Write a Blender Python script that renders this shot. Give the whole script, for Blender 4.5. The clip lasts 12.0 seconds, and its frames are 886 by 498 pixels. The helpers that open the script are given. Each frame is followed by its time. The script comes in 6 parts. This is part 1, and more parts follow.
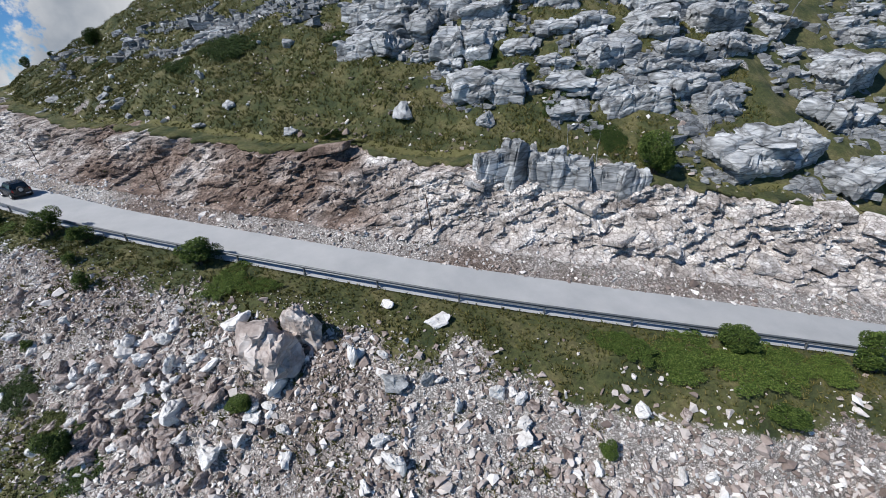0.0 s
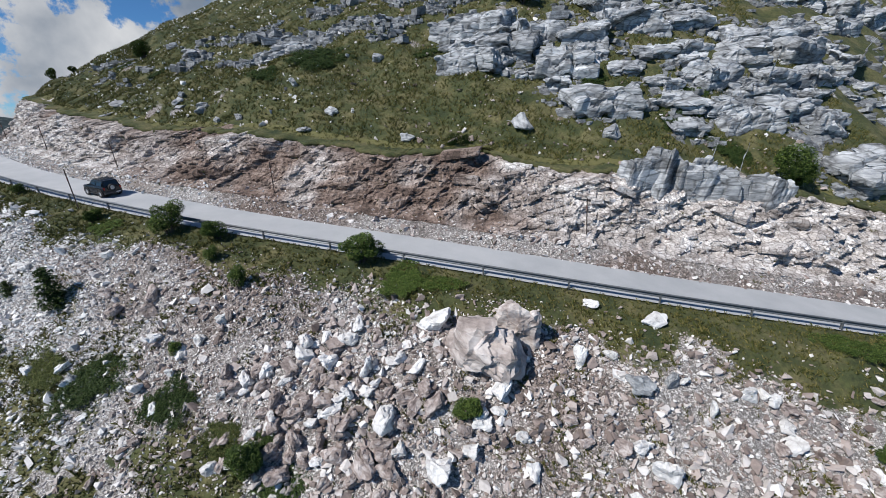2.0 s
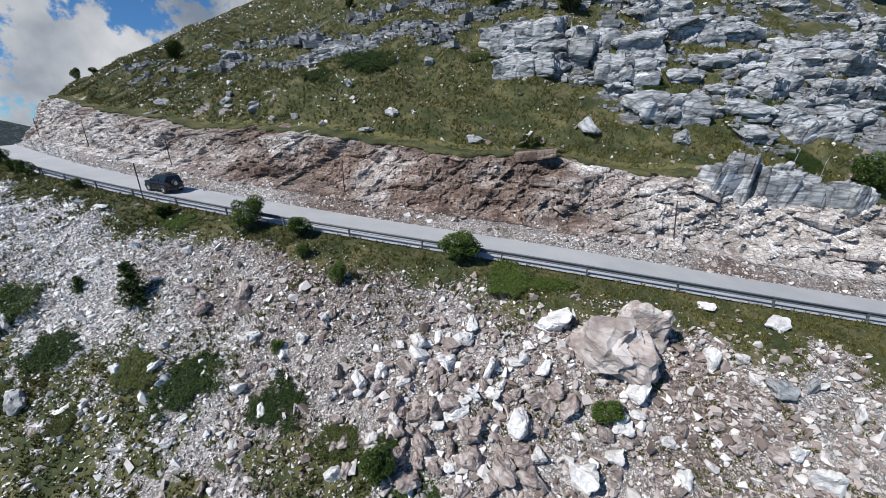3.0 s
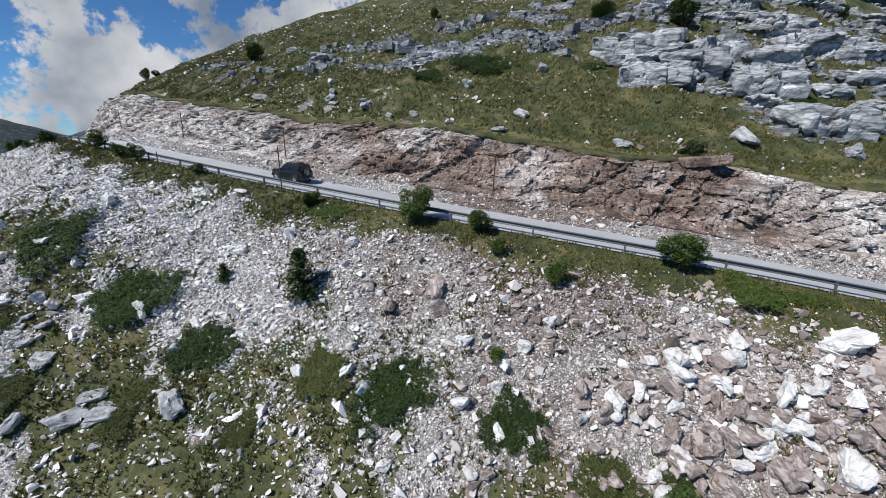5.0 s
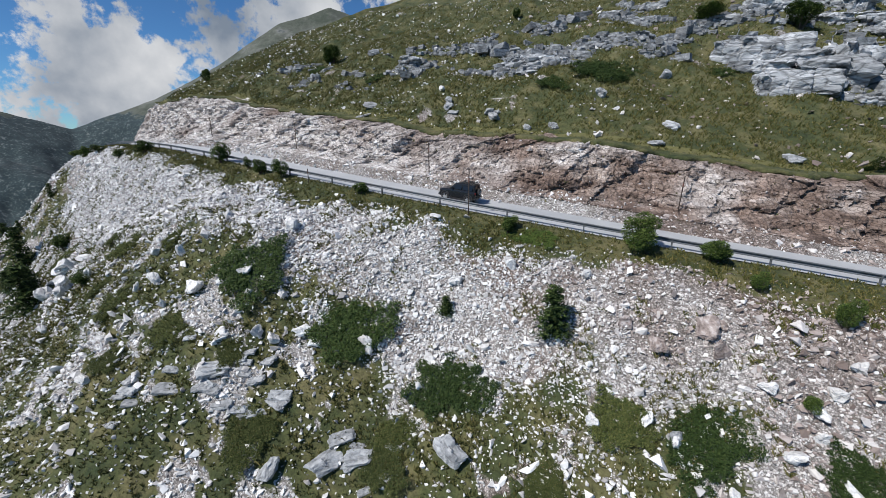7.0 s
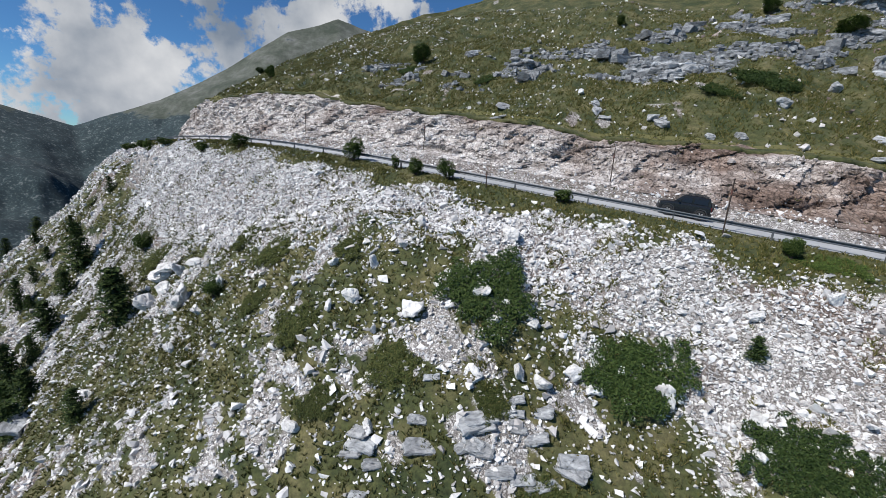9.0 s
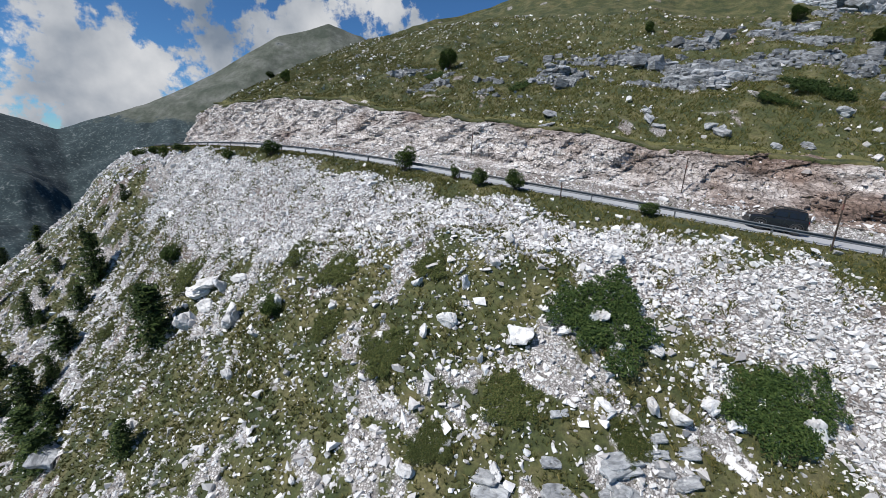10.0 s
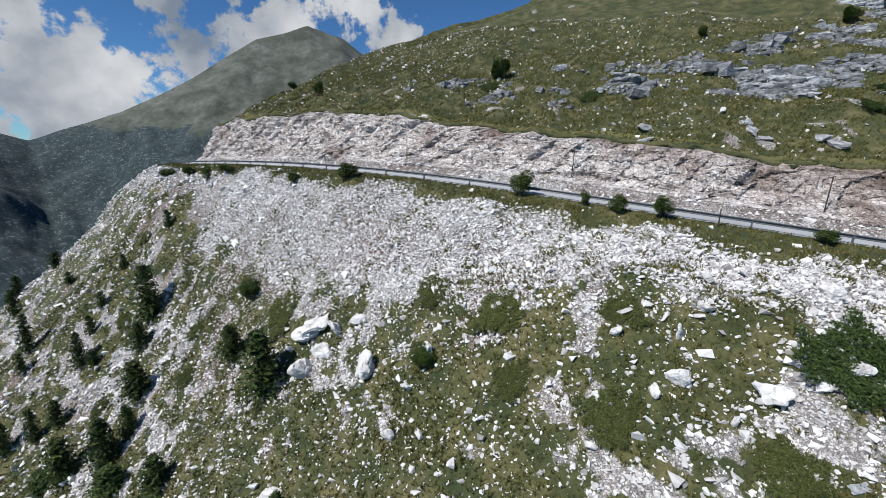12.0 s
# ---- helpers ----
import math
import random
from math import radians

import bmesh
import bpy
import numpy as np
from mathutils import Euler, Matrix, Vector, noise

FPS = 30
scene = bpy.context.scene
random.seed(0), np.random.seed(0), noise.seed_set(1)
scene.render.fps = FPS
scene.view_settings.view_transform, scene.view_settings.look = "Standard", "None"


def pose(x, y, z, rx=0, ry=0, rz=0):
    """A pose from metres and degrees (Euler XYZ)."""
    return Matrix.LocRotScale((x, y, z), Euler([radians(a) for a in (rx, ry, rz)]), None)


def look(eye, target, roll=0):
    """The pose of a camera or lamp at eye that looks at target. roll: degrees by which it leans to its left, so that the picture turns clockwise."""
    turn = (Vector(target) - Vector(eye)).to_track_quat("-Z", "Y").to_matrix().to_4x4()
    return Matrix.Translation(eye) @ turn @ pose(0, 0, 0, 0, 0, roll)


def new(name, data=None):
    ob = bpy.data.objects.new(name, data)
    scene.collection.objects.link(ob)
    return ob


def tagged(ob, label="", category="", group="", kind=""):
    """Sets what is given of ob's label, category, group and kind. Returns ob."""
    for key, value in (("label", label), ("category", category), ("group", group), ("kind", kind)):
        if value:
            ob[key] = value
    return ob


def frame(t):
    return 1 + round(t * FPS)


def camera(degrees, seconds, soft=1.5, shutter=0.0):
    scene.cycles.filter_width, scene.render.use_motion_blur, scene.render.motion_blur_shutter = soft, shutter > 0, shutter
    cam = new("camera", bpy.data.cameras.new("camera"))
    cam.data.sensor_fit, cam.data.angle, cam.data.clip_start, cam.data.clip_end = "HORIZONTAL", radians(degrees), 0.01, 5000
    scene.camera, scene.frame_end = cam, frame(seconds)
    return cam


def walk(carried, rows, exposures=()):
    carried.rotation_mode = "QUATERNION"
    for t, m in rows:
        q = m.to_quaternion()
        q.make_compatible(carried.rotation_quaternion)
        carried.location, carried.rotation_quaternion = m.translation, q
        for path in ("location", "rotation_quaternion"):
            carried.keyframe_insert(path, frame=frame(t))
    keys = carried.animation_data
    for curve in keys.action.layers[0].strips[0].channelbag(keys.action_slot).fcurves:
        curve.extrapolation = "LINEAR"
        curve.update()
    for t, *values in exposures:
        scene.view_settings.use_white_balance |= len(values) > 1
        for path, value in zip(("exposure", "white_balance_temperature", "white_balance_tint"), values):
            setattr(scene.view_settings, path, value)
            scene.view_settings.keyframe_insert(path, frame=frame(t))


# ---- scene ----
cam = camera(96, 12.0, soft=0.5)
PATH = [
    (0, (2.217, -28.639, 13.370), (0.342, -16.761, 7.690), -6.47),
    (0.5, (-1.051, -29.045, 12.878), (-2.730, -16.991, 7.513), -5.86),
    (1, (-4.393, -29.334, 12.435), (-5.892, -17.140, 7.343), -5.26),
    (1.5, (-7.953, -29.463, 11.999), (-9.232, -17.142, 7.157), -4.56),
    (2, (-11.749, -29.461, 11.583), (-12.787, -17.031, 6.964), -3.72),
    (2.5, (-15.271, -29.445, 11.272), (-16.186, -16.943, 6.828), -3.07),
    (3, (-18.640, -29.434, 10.949), (-19.479, -16.868, 6.671), -2.47),
    (5, (-30.613, -27.543, 8.730), (-31.669, -14.756, 5.223), 0.27),
    (5.5, (-33.915, -27.249, 8.886), (-34.986, -14.464, 5.384), 0.50),
    (6, (-37.309, -27.014, 9.311), (-38.412, -14.250, 5.740), 0.43),
    (6.5, (-40.900, -27.105, 10.008), (-42.015, -14.371, 6.340), 0.22),
    (7, (-44.672, -27.212, 10.781), (-45.789, -14.506, 7.014), -0.03),
    (9, (-60.530, -23.524, 9.342), (-61.503, -10.689, 5.996), 2.65),
    (9.5, (-63.615, -22.747, 9.297), (-64.431, -9.875, 6.049), 2.77),
    (10, (-66.634, -22.121, 9.455), (-67.310, -9.228, 6.263), 2.76),
    (10.5, (-69.623, -21.578, 9.775), (-70.201, -8.676, 6.601), 2.57),
    (11, (-72.526, -20.936, 10.127), (-72.956, -8.020, 6.985), 2.30),
    (11.5, (-75.383, -20.418, 10.585), (-75.668, -7.497, 7.448), 1.79),
    (12, (-78.259, -20.002, 11.172), (-78.501, -7.094, 7.976), 1.04),
]
walk(cam, [(t, look(eye, target, roll)) for t, eye, target, roll in PATH])

# The plan below is drawn at three quarters; everything is set to full size at the end.
FULL = 1.33

# ---------------------------------------------------------------- light
world = bpy.data.worlds.new("sky")
scene.world = world
world.use_nodes = True
SUN_DIR = Vector((-0.50, -0.42, 0.76)).normalized()
SUN_EL = math.asin(SUN_DIR.z)
SUN_AZ = math.atan2(SUN_DIR.x, SUN_DIR.y)


def make_sky():
    nt = world.node_tree
    nt.nodes.clear()
    out = nt.nodes.new("ShaderNodeOutputWorld")
    bg = nt.nodes.new("ShaderNodeBackground")
    sky = nt.nodes.new("ShaderNodeTexSky")
    sky.sky_type = "NISHITA"
    sky.sun_disc = False
    sky.sun_elevation = SUN_EL
    sky.sun_rotation = SUN_AZ
    sky.altitude = 2500
    sky.air_density = 1.0
    sky.dust_density = 0.0
    sky.ozone_density = 4.0
    bg.inputs["Strength"].default_value = 0.076
    deep = nt.nodes.new("ShaderNodeMix")
    deep.data_type, deep.blend_type = "RGBA", "MULTIPLY"
    deep.inputs[0].default_value = 1.0
    nt.links.new(sky.outputs[0], deep.inputs[6])
    deep.inputs[7].default_value = (0.62, 1.0, 1.27, 1)
    nt.links.new(deep.outputs[2], bg.inputs["Color"])
    # cumulus: soft heaps at their places over the valley, broken up by noise, and a thin scatter all round
    way = nt.nodes.new("ShaderNodeTexCoord").outputs["Generated"]
    wob = nt.nodes.new("ShaderNodeTexNoise")
    wob.inputs["Scale"].default_value = 9.0
    wob.inputs["Detail"].default_value = 8.0
    wob.inputs["Roughness"].default_value = 0.62
    nt.links.new(way, wob.inputs["Vector"])
    total = None
    for x, y, z, r in CLOUDS:
        d = nt.nodes.new("ShaderNodeVectorMath")
        d.operation = "DISTANCE"
        nt.links.new(way, d.inputs[0])
        d.inputs[1].default_value = Vector((x, y, z)).normalized()
        mr = nt.nodes.new("ShaderNodeMapRange")
        mr.inputs["From Min"].default_value = r * 2.0
        mr.inputs["From Max"].default_value = r * 0.1
        nt.links.new(d.outputs["Value"], mr.inputs["Value"])
        if total is None:
            total = mr.outputs[0]
        else:
            mx = nt.nodes.new("ShaderNodeMath")
            mx.operation = "MAXIMUM"
            nt.links.new(total, mx.inputs[0])
            nt.links.new(mr.outputs[0], mx.inputs[1])
            total = mx.outputs[0]
    ma = nt.nodes.new("ShaderNodeMath")
    ma.operation = "MULTIPLY_ADD"
    nt.links.new(wob.outputs["Fac"], ma.inputs[0])
    ma.inputs[1].default_value = 3.4
    nt.links.new(total, ma.inputs[2])
    edge = nt.nodes.new("ShaderNodeMapRange")
    edge.interpolation_type = "SMOOTHSTEP"
    edge.inputs["From Min"].default_value = 2.19
    edge.inputs["From Max"].default_value = 2.43
    nt.links.new(ma.outputs[0], edge.inputs["Value"])
    shade = nt.nodes.new("ShaderNodeTexNoise")
    shade.inputs["Scale"].default_value = 5.0
    shade.inputs["Detail"].default_value = 7.0
    sh = nt.nodes.new("ShaderNodeVectorMath")
    sh.operation = "ADD"
    sh.inputs[1].default_value = (0.03, 0.02, -0.05)
    nt.links.new(way, sh.inputs[0])
    nt.links.new(sh.outputs[0], shade.inputs["Vector"])
    tone = nt.nodes.new("ShaderNodeValToRGB")
    tone.color_ramp.elements[0].position = 0.36
    tone.color_ramp.elements[0].color = (0.26, 0.32, 0.41, 1)
    tone.color_ramp.elements[1].position = 0.66
    tone.color_ramp.elements[1].color = (0.97, 0.98, 1.0, 1)
    nt.links.new(shade.outputs["Fac"], tone.inputs["Fac"])
    cl = nt.nodes.new("ShaderNodeBackground")
    cl.inputs["Strength"].default_value = 0.78
    nt.links.new(tone.outputs[0], cl.inputs["Color"])
    both = nt.nodes.new("ShaderNodeMixShader")
    nt.links.new(edge.outputs[0], both.inputs[0])
    nt.links.new(bg.outputs[0], both.inputs[1])
    nt.links.new(cl.outputs[0], both.inputs[2])
    nt.links.new(both.outputs[0], out.inputs["Surface"])


CLOUDS = [(-0.740, 0.672, 0.030, 0.30), (-0.667, 0.723, 0.176, 0.17), (-0.717, 0.694, 0.070, 0.19), (-0.800, 0.596, 0.060, 0.20), (-0.620, 0.770, 0.116, 0.08), (-0.754, 0.646, 0.118, 0.08), (-0.522, 0.836, 0.167, 0.05), (-0.347, 0.908, 0.237, 0.13), (-0.196, 0.938, 0.285, 0.12), (-0.700, 0.688, 0.242, 0.13)]
make_sky()
sun = new("sun", bpy.data.lights.new("sun", "SUN"))
sun.data.energy = 5.0
sun.data.angle = radians(0.53)
sun.data.color = (1.0, 0.965, 0.918)
sun.matrix_world = look((0, 0, 60), Vector((0, 0, 60)) - SUN_DIR)

# ---------------------------------------------------------------- lattice noise
def _hash(ix, iy, iz, seed):
    h = (ix * 374761393 + iy * 668265263 + iz * 2147483647 + seed * 1274126177) & 0xFFFFFFFF
    h = ((h ^ (h >> 13)) * 1274126177) & 0xFFFFFFFF
    h = (h ^ (h >> 16)) & 0xFFFFFFFF
    return h.astype(np.float64) / 4294967295.0


def vnoise(x, y, z=0.0, seed=0):
    """Smooth value noise in -1..1 on arrays."""
    x, y, z = np.broadcast_arrays(np.asarray(x, float), np.asarray(y, float), np.asarray(z, float))
    fx, fy, fz = np.floor(x), np.floor(y), np.floor(z)
    ix, iy, iz = (a.astype(np.int64) for a in (fx, fy, fz))
    u, v, w = (t * t * t * (t * (t * 6 - 15) + 10) for t in (x - fx, y - fy, z - fz))
    out = 0.0
    for a in (0, 1):
        for b in (0, 1):
            for c in (0, 1):
                k = (u if a else 1 - u) * (v if b else 1 - v) * (w if c else 1 - w)
                out = out + k * _hash(ix + a, iy + b, iz + c, seed)
    return out * 2 - 1


def fbm(x, y, z=0.0, octaves=4, seed=0, gain=0.5):
    total, amp, f = 0.0, 1.0, 1.0
    for k in range(octaves):
        total = total + amp * vnoise(np.asarray(x) * f, np.asarray(y) * f, np.asarray(z) * f, seed + 17 * k)
        amp *= gain
        f *= 2.03
    return total


def smooth(a, b, x):
    t = np.clip((np.asarray(x, float) - a) / (b - a), 0, 1)
    return t * t * (3 - 2 * t)


# ---------------------------------------------------------------- the lie of the land
# Centre line of the road, from the low end to the bend: x, y, z.
ROAD = np.array([
    (60.0, 1.14, -14.22), (40.0, -0.97, -9.51), (26.0, -2.26, -6.21), (16.0, -2.86, -3.82), (8.0, -3.14, -2.10), (1.0, -3.04, -0.76),
    (-4.0, -2.62, 0.13), (-11.0, -1.59, 1.20), (-18.0, -0.27, 2.10), (-26.0, 1.76, 3.03), (-36.0, 5.10, 4.15), (-46.0, 9.38, 5.20),
    (-55.0, 14.51, 6.00), (-64.0, 20.74, 6.45), (-74.0, 28.63, 6.53), (-86.0, 38.93, 6.24), (-96.0, 47.92, 5.79), (-104.5, 55.60, 5.45),
    (-111.5, 64.50, 5.00), (-113.0, 77.50, 4.25), (-107.5, 91.50, 3.25), (-97.0, 104.50, 2.15),
])


def resample(pts, step):
    """A smooth curve through pts, at even steps."""
    n = len(pts)
    dense = []
    for i in range(n - 1):
        p0, p1, p2, p3 = pts[max(i - 1, 0)], pts[i], pts[i + 1], pts[min(i + 2, n - 1)]
        for k in range(40):
            t = k / 40
            dense.append(0.5 * (2 * p1 + (p2 - p0) * t + (2 * p0 - 5 * p1 + 4 * p2 - p3) * t * t + (3 * p1 - p0 - 3 * p2 + p3) * t ** 3))
    dense.append(pts[-1])
    dense = np.array(dense)
    s = np.r_[0, np.cumsum(np.linalg.norm(np.diff(dense, axis=0), axis=1))]
    at = np.arange(0, s[-1], step)
    out = np.stack([np.interp(at, s, dense[:, k]) for k in range(3)], 1)
    ker = np.ones(9) / 9
    pad = np.pad(out, ((4, 4), (0, 0)), mode="edge")
    sm = np.stack([np.convolve(pad[:, k], ker, mode="valid") for k in range(3)], 1)
    sm[:5], sm[-5:] = out[:5], out[-5:]
    return at, sm


STEP = 0.4
S_AT, C_AT = resample(ROAD, STEP)
TAN = np.gradient(C_AT, axis=0)
TAN[:, 2] = 0
TAN /= np.linalg.norm(TAN, axis=1)[:, None]
PERP = np.stack([TAN[:, 1], -TAN[:, 0], 0 * TAN[:, 0]], 1)      # towards the hill
ANG = np.arctan2(PERP[:, 0], PERP[:, 1])
_k = np.ones(221) / 221
ANGW = np.convolve(np.pad(ANG, 110, mode="edge"), _k, mode="valid")
LENGTH = S_AT[-1]


def centre(s):
    return np.stack([np.interp(s, S_AT, C_AT[:, k]) for k in range(3)], -1)


def rule_dir(s, n):
    """Unit way across the road: square to it near by, gently fanned far up the hill."""
    near = np.interp(s, S_AT, ANG)
    wide = np.interp(s, S_AT, ANGW)
    a = near + (wide - near) * smooth(3, 16, np.abs(n))
    return np.stack([np.sin(a), np.cos(a)], -1)


HALF = 0.85
CUT_FOOT, CUT_TOP = 2.0, 7.2


def x_of_s(s):
    return np.interp(s, S_AT, C_AT[:, 0])


def cut_height(s):
    x = x_of_s(s)
    h = np.interp(-x, [-40, -20, -8, -2, 6, 14, 22, 30, 40, 50, 60, 70, 80, 90], [4.6, 4.3, 4.3, 4.3, 4.1, 4.0, 4.1, 3.9, 3.7, 3.7, 4.4, 5.4, 6.5, 7.2])
    return h + 0.45 * fbm(np.asarray(s) / 6.0, 3.1, 0, 3, 5)


def profile(s, n):
    """Height over the road's centre line, without the fine relief."""
    s, n = np.broadcast_arrays(np.asarray(s, float), np.asarray(n, float))
    x = x_of_s(s)
    # below the road
    d = np.maximum(-n - 2.6, 0)
    berm = np.interp(-x, [-30, -10, 0, 12, 30, 50, 90], [1.6, 2.0, 1.6, 1.6, 1.4, 1.0, 1.0])
    berm = berm + 7.5 * smooth(146, 162, s)
    steep = np.interp(-x, [-30, -12, 0, 12, 26, 45, 60, 75, 95], [0.95, 0.85, 0.78, 0.76, 0.80, 0.92, 0.95, 0.86, 0.74])
    low = -0.24 * np.minimum(d, berm) - steep * (np.sqrt(np.maximum(d - berm, 0) ** 2 + 0.5) - 0.707)
    # the slope swells between two gullies and falls away past the shoulder
    swell = np.interp(s, [88, 96, 100, 105, 110, 114, 119, 124, 130, 140, 150, 165, 190], [0, -0.8, 0.5, 2.3, 2.5, 1.9, 0.5, -0.5, -1.8, -3.6, -4.6, -5.2, -5.2])
    low = low + swell * smooth(1.0, 7.0 + 7 * smooth(126, 145, s), d) * (1 + 0.035 * np.maximum(d - 7, 0))
    # the cut and the hill
    h = cut_height(s)
    u = np.clip((n - CUT_FOOT) / (CUT_TOP - CUT_FOOT), 0, 1)
    foot = 0.55 * smooth(HALF + 0.1, CUT_FOOT + 0.3, n)
    face = foot + (h - 0.55) * (0.42 * u + 0.58 * smooth(0.18, 0.86, u))
    e = np.maximum(n - CUT_TOP, 0)
    rise = np.interp(-x, [-30, -10, 5, 20, 40, 60, 75, 95], [0.70, 0.69, 0.62, 0.57, 0.55, 0.575, 0.59, 0.59])
    crest = np.interp(-x, [-30, 0, 30, 50, 65, 80, 110], [900, 900, 600, 320, 200, 140, 90])
    hill = rise * crest * (1 - np.exp(-e / crest))
    # a shallow hollow in the meadow over the far cut
    hill = hill - 1.1 * np.interp(-x, [38, 58, 82, 100], [0, 1, 1, 0]) * smooth(3, 24, e) * (1 - 2.2 * smooth(36, 62, e))
    return 0.05 * np.clip(n, -2.6, HALF) + np.where(n < -2.6, low, np.where(n < HALF, 0.0, face + hill))


def joints(u, v, wide, high, dip, seed, edges=False):
    """Blocky relief in 0..1: each block between the joints has its own depth."""
    u = u + 0.35 * wide * fbm(u / (wide * 2), v / (high * 2), 0, 2, seed)
    v = v + dip * u + 0.4 * high * fbm(u / (wide * 1.5), v / (high * 1.5), 3.3, 2, seed + 1)
    row = np.floor(v / high)
    col = np.floor(u / wide + 0.5 * _hash(row.astype(np.int64), row.astype(np.int64) * 0, row.astype(np.int64) * 0, seed + 5))
    zero = row.astype(np.int64) * 0
    if edges:
        fu = (u / wide + 0.5 * _hash(row.astype(np.int64), zero, zero, seed + 5)) % 1.0
        fv = (v / high) % 1.0
        gap = np.minimum(np.minimum(fu, 1 - fu) * wide, np.minimum(fv, 1 - fv) * high)
        return _hash(row.astype(np.int64), col.astype(np.int64), zero, seed + 9) - 0.5, gap
    return _hash(row.astype(np.int64), col.astype(np.int64), zero, seed + 9) - 0.5


def land(s, n):
    """The ground's point at s along and n across the road."""
    s, n = np.broadcast_arrays(np.asarray(s, float), np.asarray(n, float))
    c = centre(s)
    d = rule_dir(s, n)
    p = np.stack([c[..., 0] + d[..., 0] * n, c[..., 1] + d[..., 1] * n, c[..., 2] + profile(s, n)], -1)
    x, y, z = p[..., 0], p[..., 1], p[..., 2]
    off_road = smooth(2.6, 4.6, np.abs(n + 0.1))
    low = n < 0
    rough = np.where(low, 0.34 * fbm(x / 3.2, y / 3.2, z / 3.2, 4, 11), 0.0)
    up = smooth(CUT_TOP, CUT_TOP + 3, n)
    rough = rough + up * (0.7 * fbm(x / 9.0, y / 9.0, 0, 3, 31) + 0.12 * fbm(x / 1.3, y / 1.3, 0, 3, 33))
    p[..., 2] += off_road * rough
    # broken rock face: bulges, then blocks between joints at two sizes
    face = smooth(CUT_FOOT - 0.3, CUT_FOOT + 0.9, n) * (1 - smooth(CUT_TOP - 0.2, CUT_TOP + 1.0, n))
    bulge = 0.75 * fbm(x / 4.0, z / 2.6, 0.3 * y, 3, 41) + 0.35 * np.abs(fbm(x / 1.5 + 0.5 * z, z / 0.8, 0, 3, 43))
    beds = s < 68 + 5 * fbm(s / 4.0, z / 2.0, 0, 2, 207)
    (ja, ga), (jb, gb) = joints(s, z, 1.7, 0.62, 0.22, 201, True), joints(s + 0.9 * z, z, 1.5, 2.1, 0.45, 209, True)
    j1, g1 = np.where(beds, ja, jb), np.where(beds, ga, gb)
    (ja, ga), (jb, gb) = joints(s, z, 0.7, 0.28, 0.2, 203, True), joints(s - 0.4 * z, z, 0.34, 0.62, -0.2, 211, True)
    j2, g2 = np.where(beds, ja, jb), np.where(beds, ga, gb)
    bulge = bulge + np.where(beds, 0.62 * j1 + 0.40 * j2, 0.85 * j1 + 0.24 * j2) + 0.05 * fbm(s / 0.3, z / 0.25, 0, 2, 47) - 0.30 * (1 - smooth(0.0, 0.16, g1)) - 0.18 * (1 - smooth(0.0, 0.09, g2))
    p[..., 0] -= d[..., 0] * face * bulge
    p[..., 1] -= d[..., 1] * face * bulge
    return p


def grassy(s, n):
    """How much of the ground is grown over, 0 to 1."""
    s, n = np.broadcast_arrays(np.asarray(s, float), np.asarray(n, float))
    c = centre(s)
    d = rule_dir(s, n)
    x, y = c[..., 0] + d[..., 0] * n, c[..., 1] + d[..., 1] * n
    patch = fbm(x / 2.6, y / 2.6, 0, 4, 71)
    drop = -n - 2.15
    berm = np.interp(-x, [-30, -10, 0, 12, 30, 50, 90], [3.4, 4.0, 3.1, 2.7, 2.5, 2.6, 2.7])
    low = 1 - smooth(berm - 0.6, berm + 0.9, drop + 0.8 * patch)
    deep_at = np.interp(-x, [-20, 0, 12, 18, 24, 32, 42, 52, 62, 70, 90], [30, 30, 13, 8.4, 7.3, 6.8, 6.6, 6.2, 7.0, 8.0, 6.0])
    mottle = fbm(s / 1.7, n * 1.35 / 1.7, 0, 4, 77) + 0.55 * fbm(s / 0.55, n * 1.35 / 0.55, 0, 2, 78)
    deep = smooth(deep_at - 1.0, deep_at + 2.5, drop + 1.6 * patch) * smooth(-0.35, 0.45, mottle + 0.54 - 0.25 * smooth(122, 140, s))
    up = smooth(CUT_TOP - 0.3, CUT_TOP + 0.7, n + 0.35 * patch) * smooth(-1.3, -0.6, patch + 0.1)
    foot = 0.25 * smooth(0.2, 0.7, patch) * (1 - smooth(3.4, 4.2, n))
    g = np.where(n < -2.0, np.maximum(low, deep), np.where(n > 1.2, np.maximum(up, foot), 0.0))
    return np.clip(g, 0, 1)

# ---------------------------------------------------------------- materials
def shader(name, rough=0.9, metal=0.0):
    m = bpy.data.materials.new(name)
    m.use_nodes = True
    b = m.node_tree.nodes["Principled BSDF"]
    b.inputs["Roughness"].default_value = rough
    b.inputs["Metallic"].default_value = metal
    return m, m.node_tree, b


def add(nt, kind, **inputs):
    node = nt.nodes.new(kind)
    for key, value in inputs.items():
        if key in node.inputs:
            node.inputs[key].default_value = value
    return node


def tex(nt, kind, scale, detail=4.0, rough=0.55, coord=None):
    node = nt.nodes.new("ShaderNodeTexNoise" if kind == "noise" else "ShaderNodeTexVoronoi")
    node.inputs["Scale"].default_value = scale
    if kind == "noise":
        node.inputs["Detail"].default_value = detail
        node.inputs["Roughness"].default_value = rough
    if coord is not None:
        nt.links.new(coord, node.inputs["Vector"])
    return node


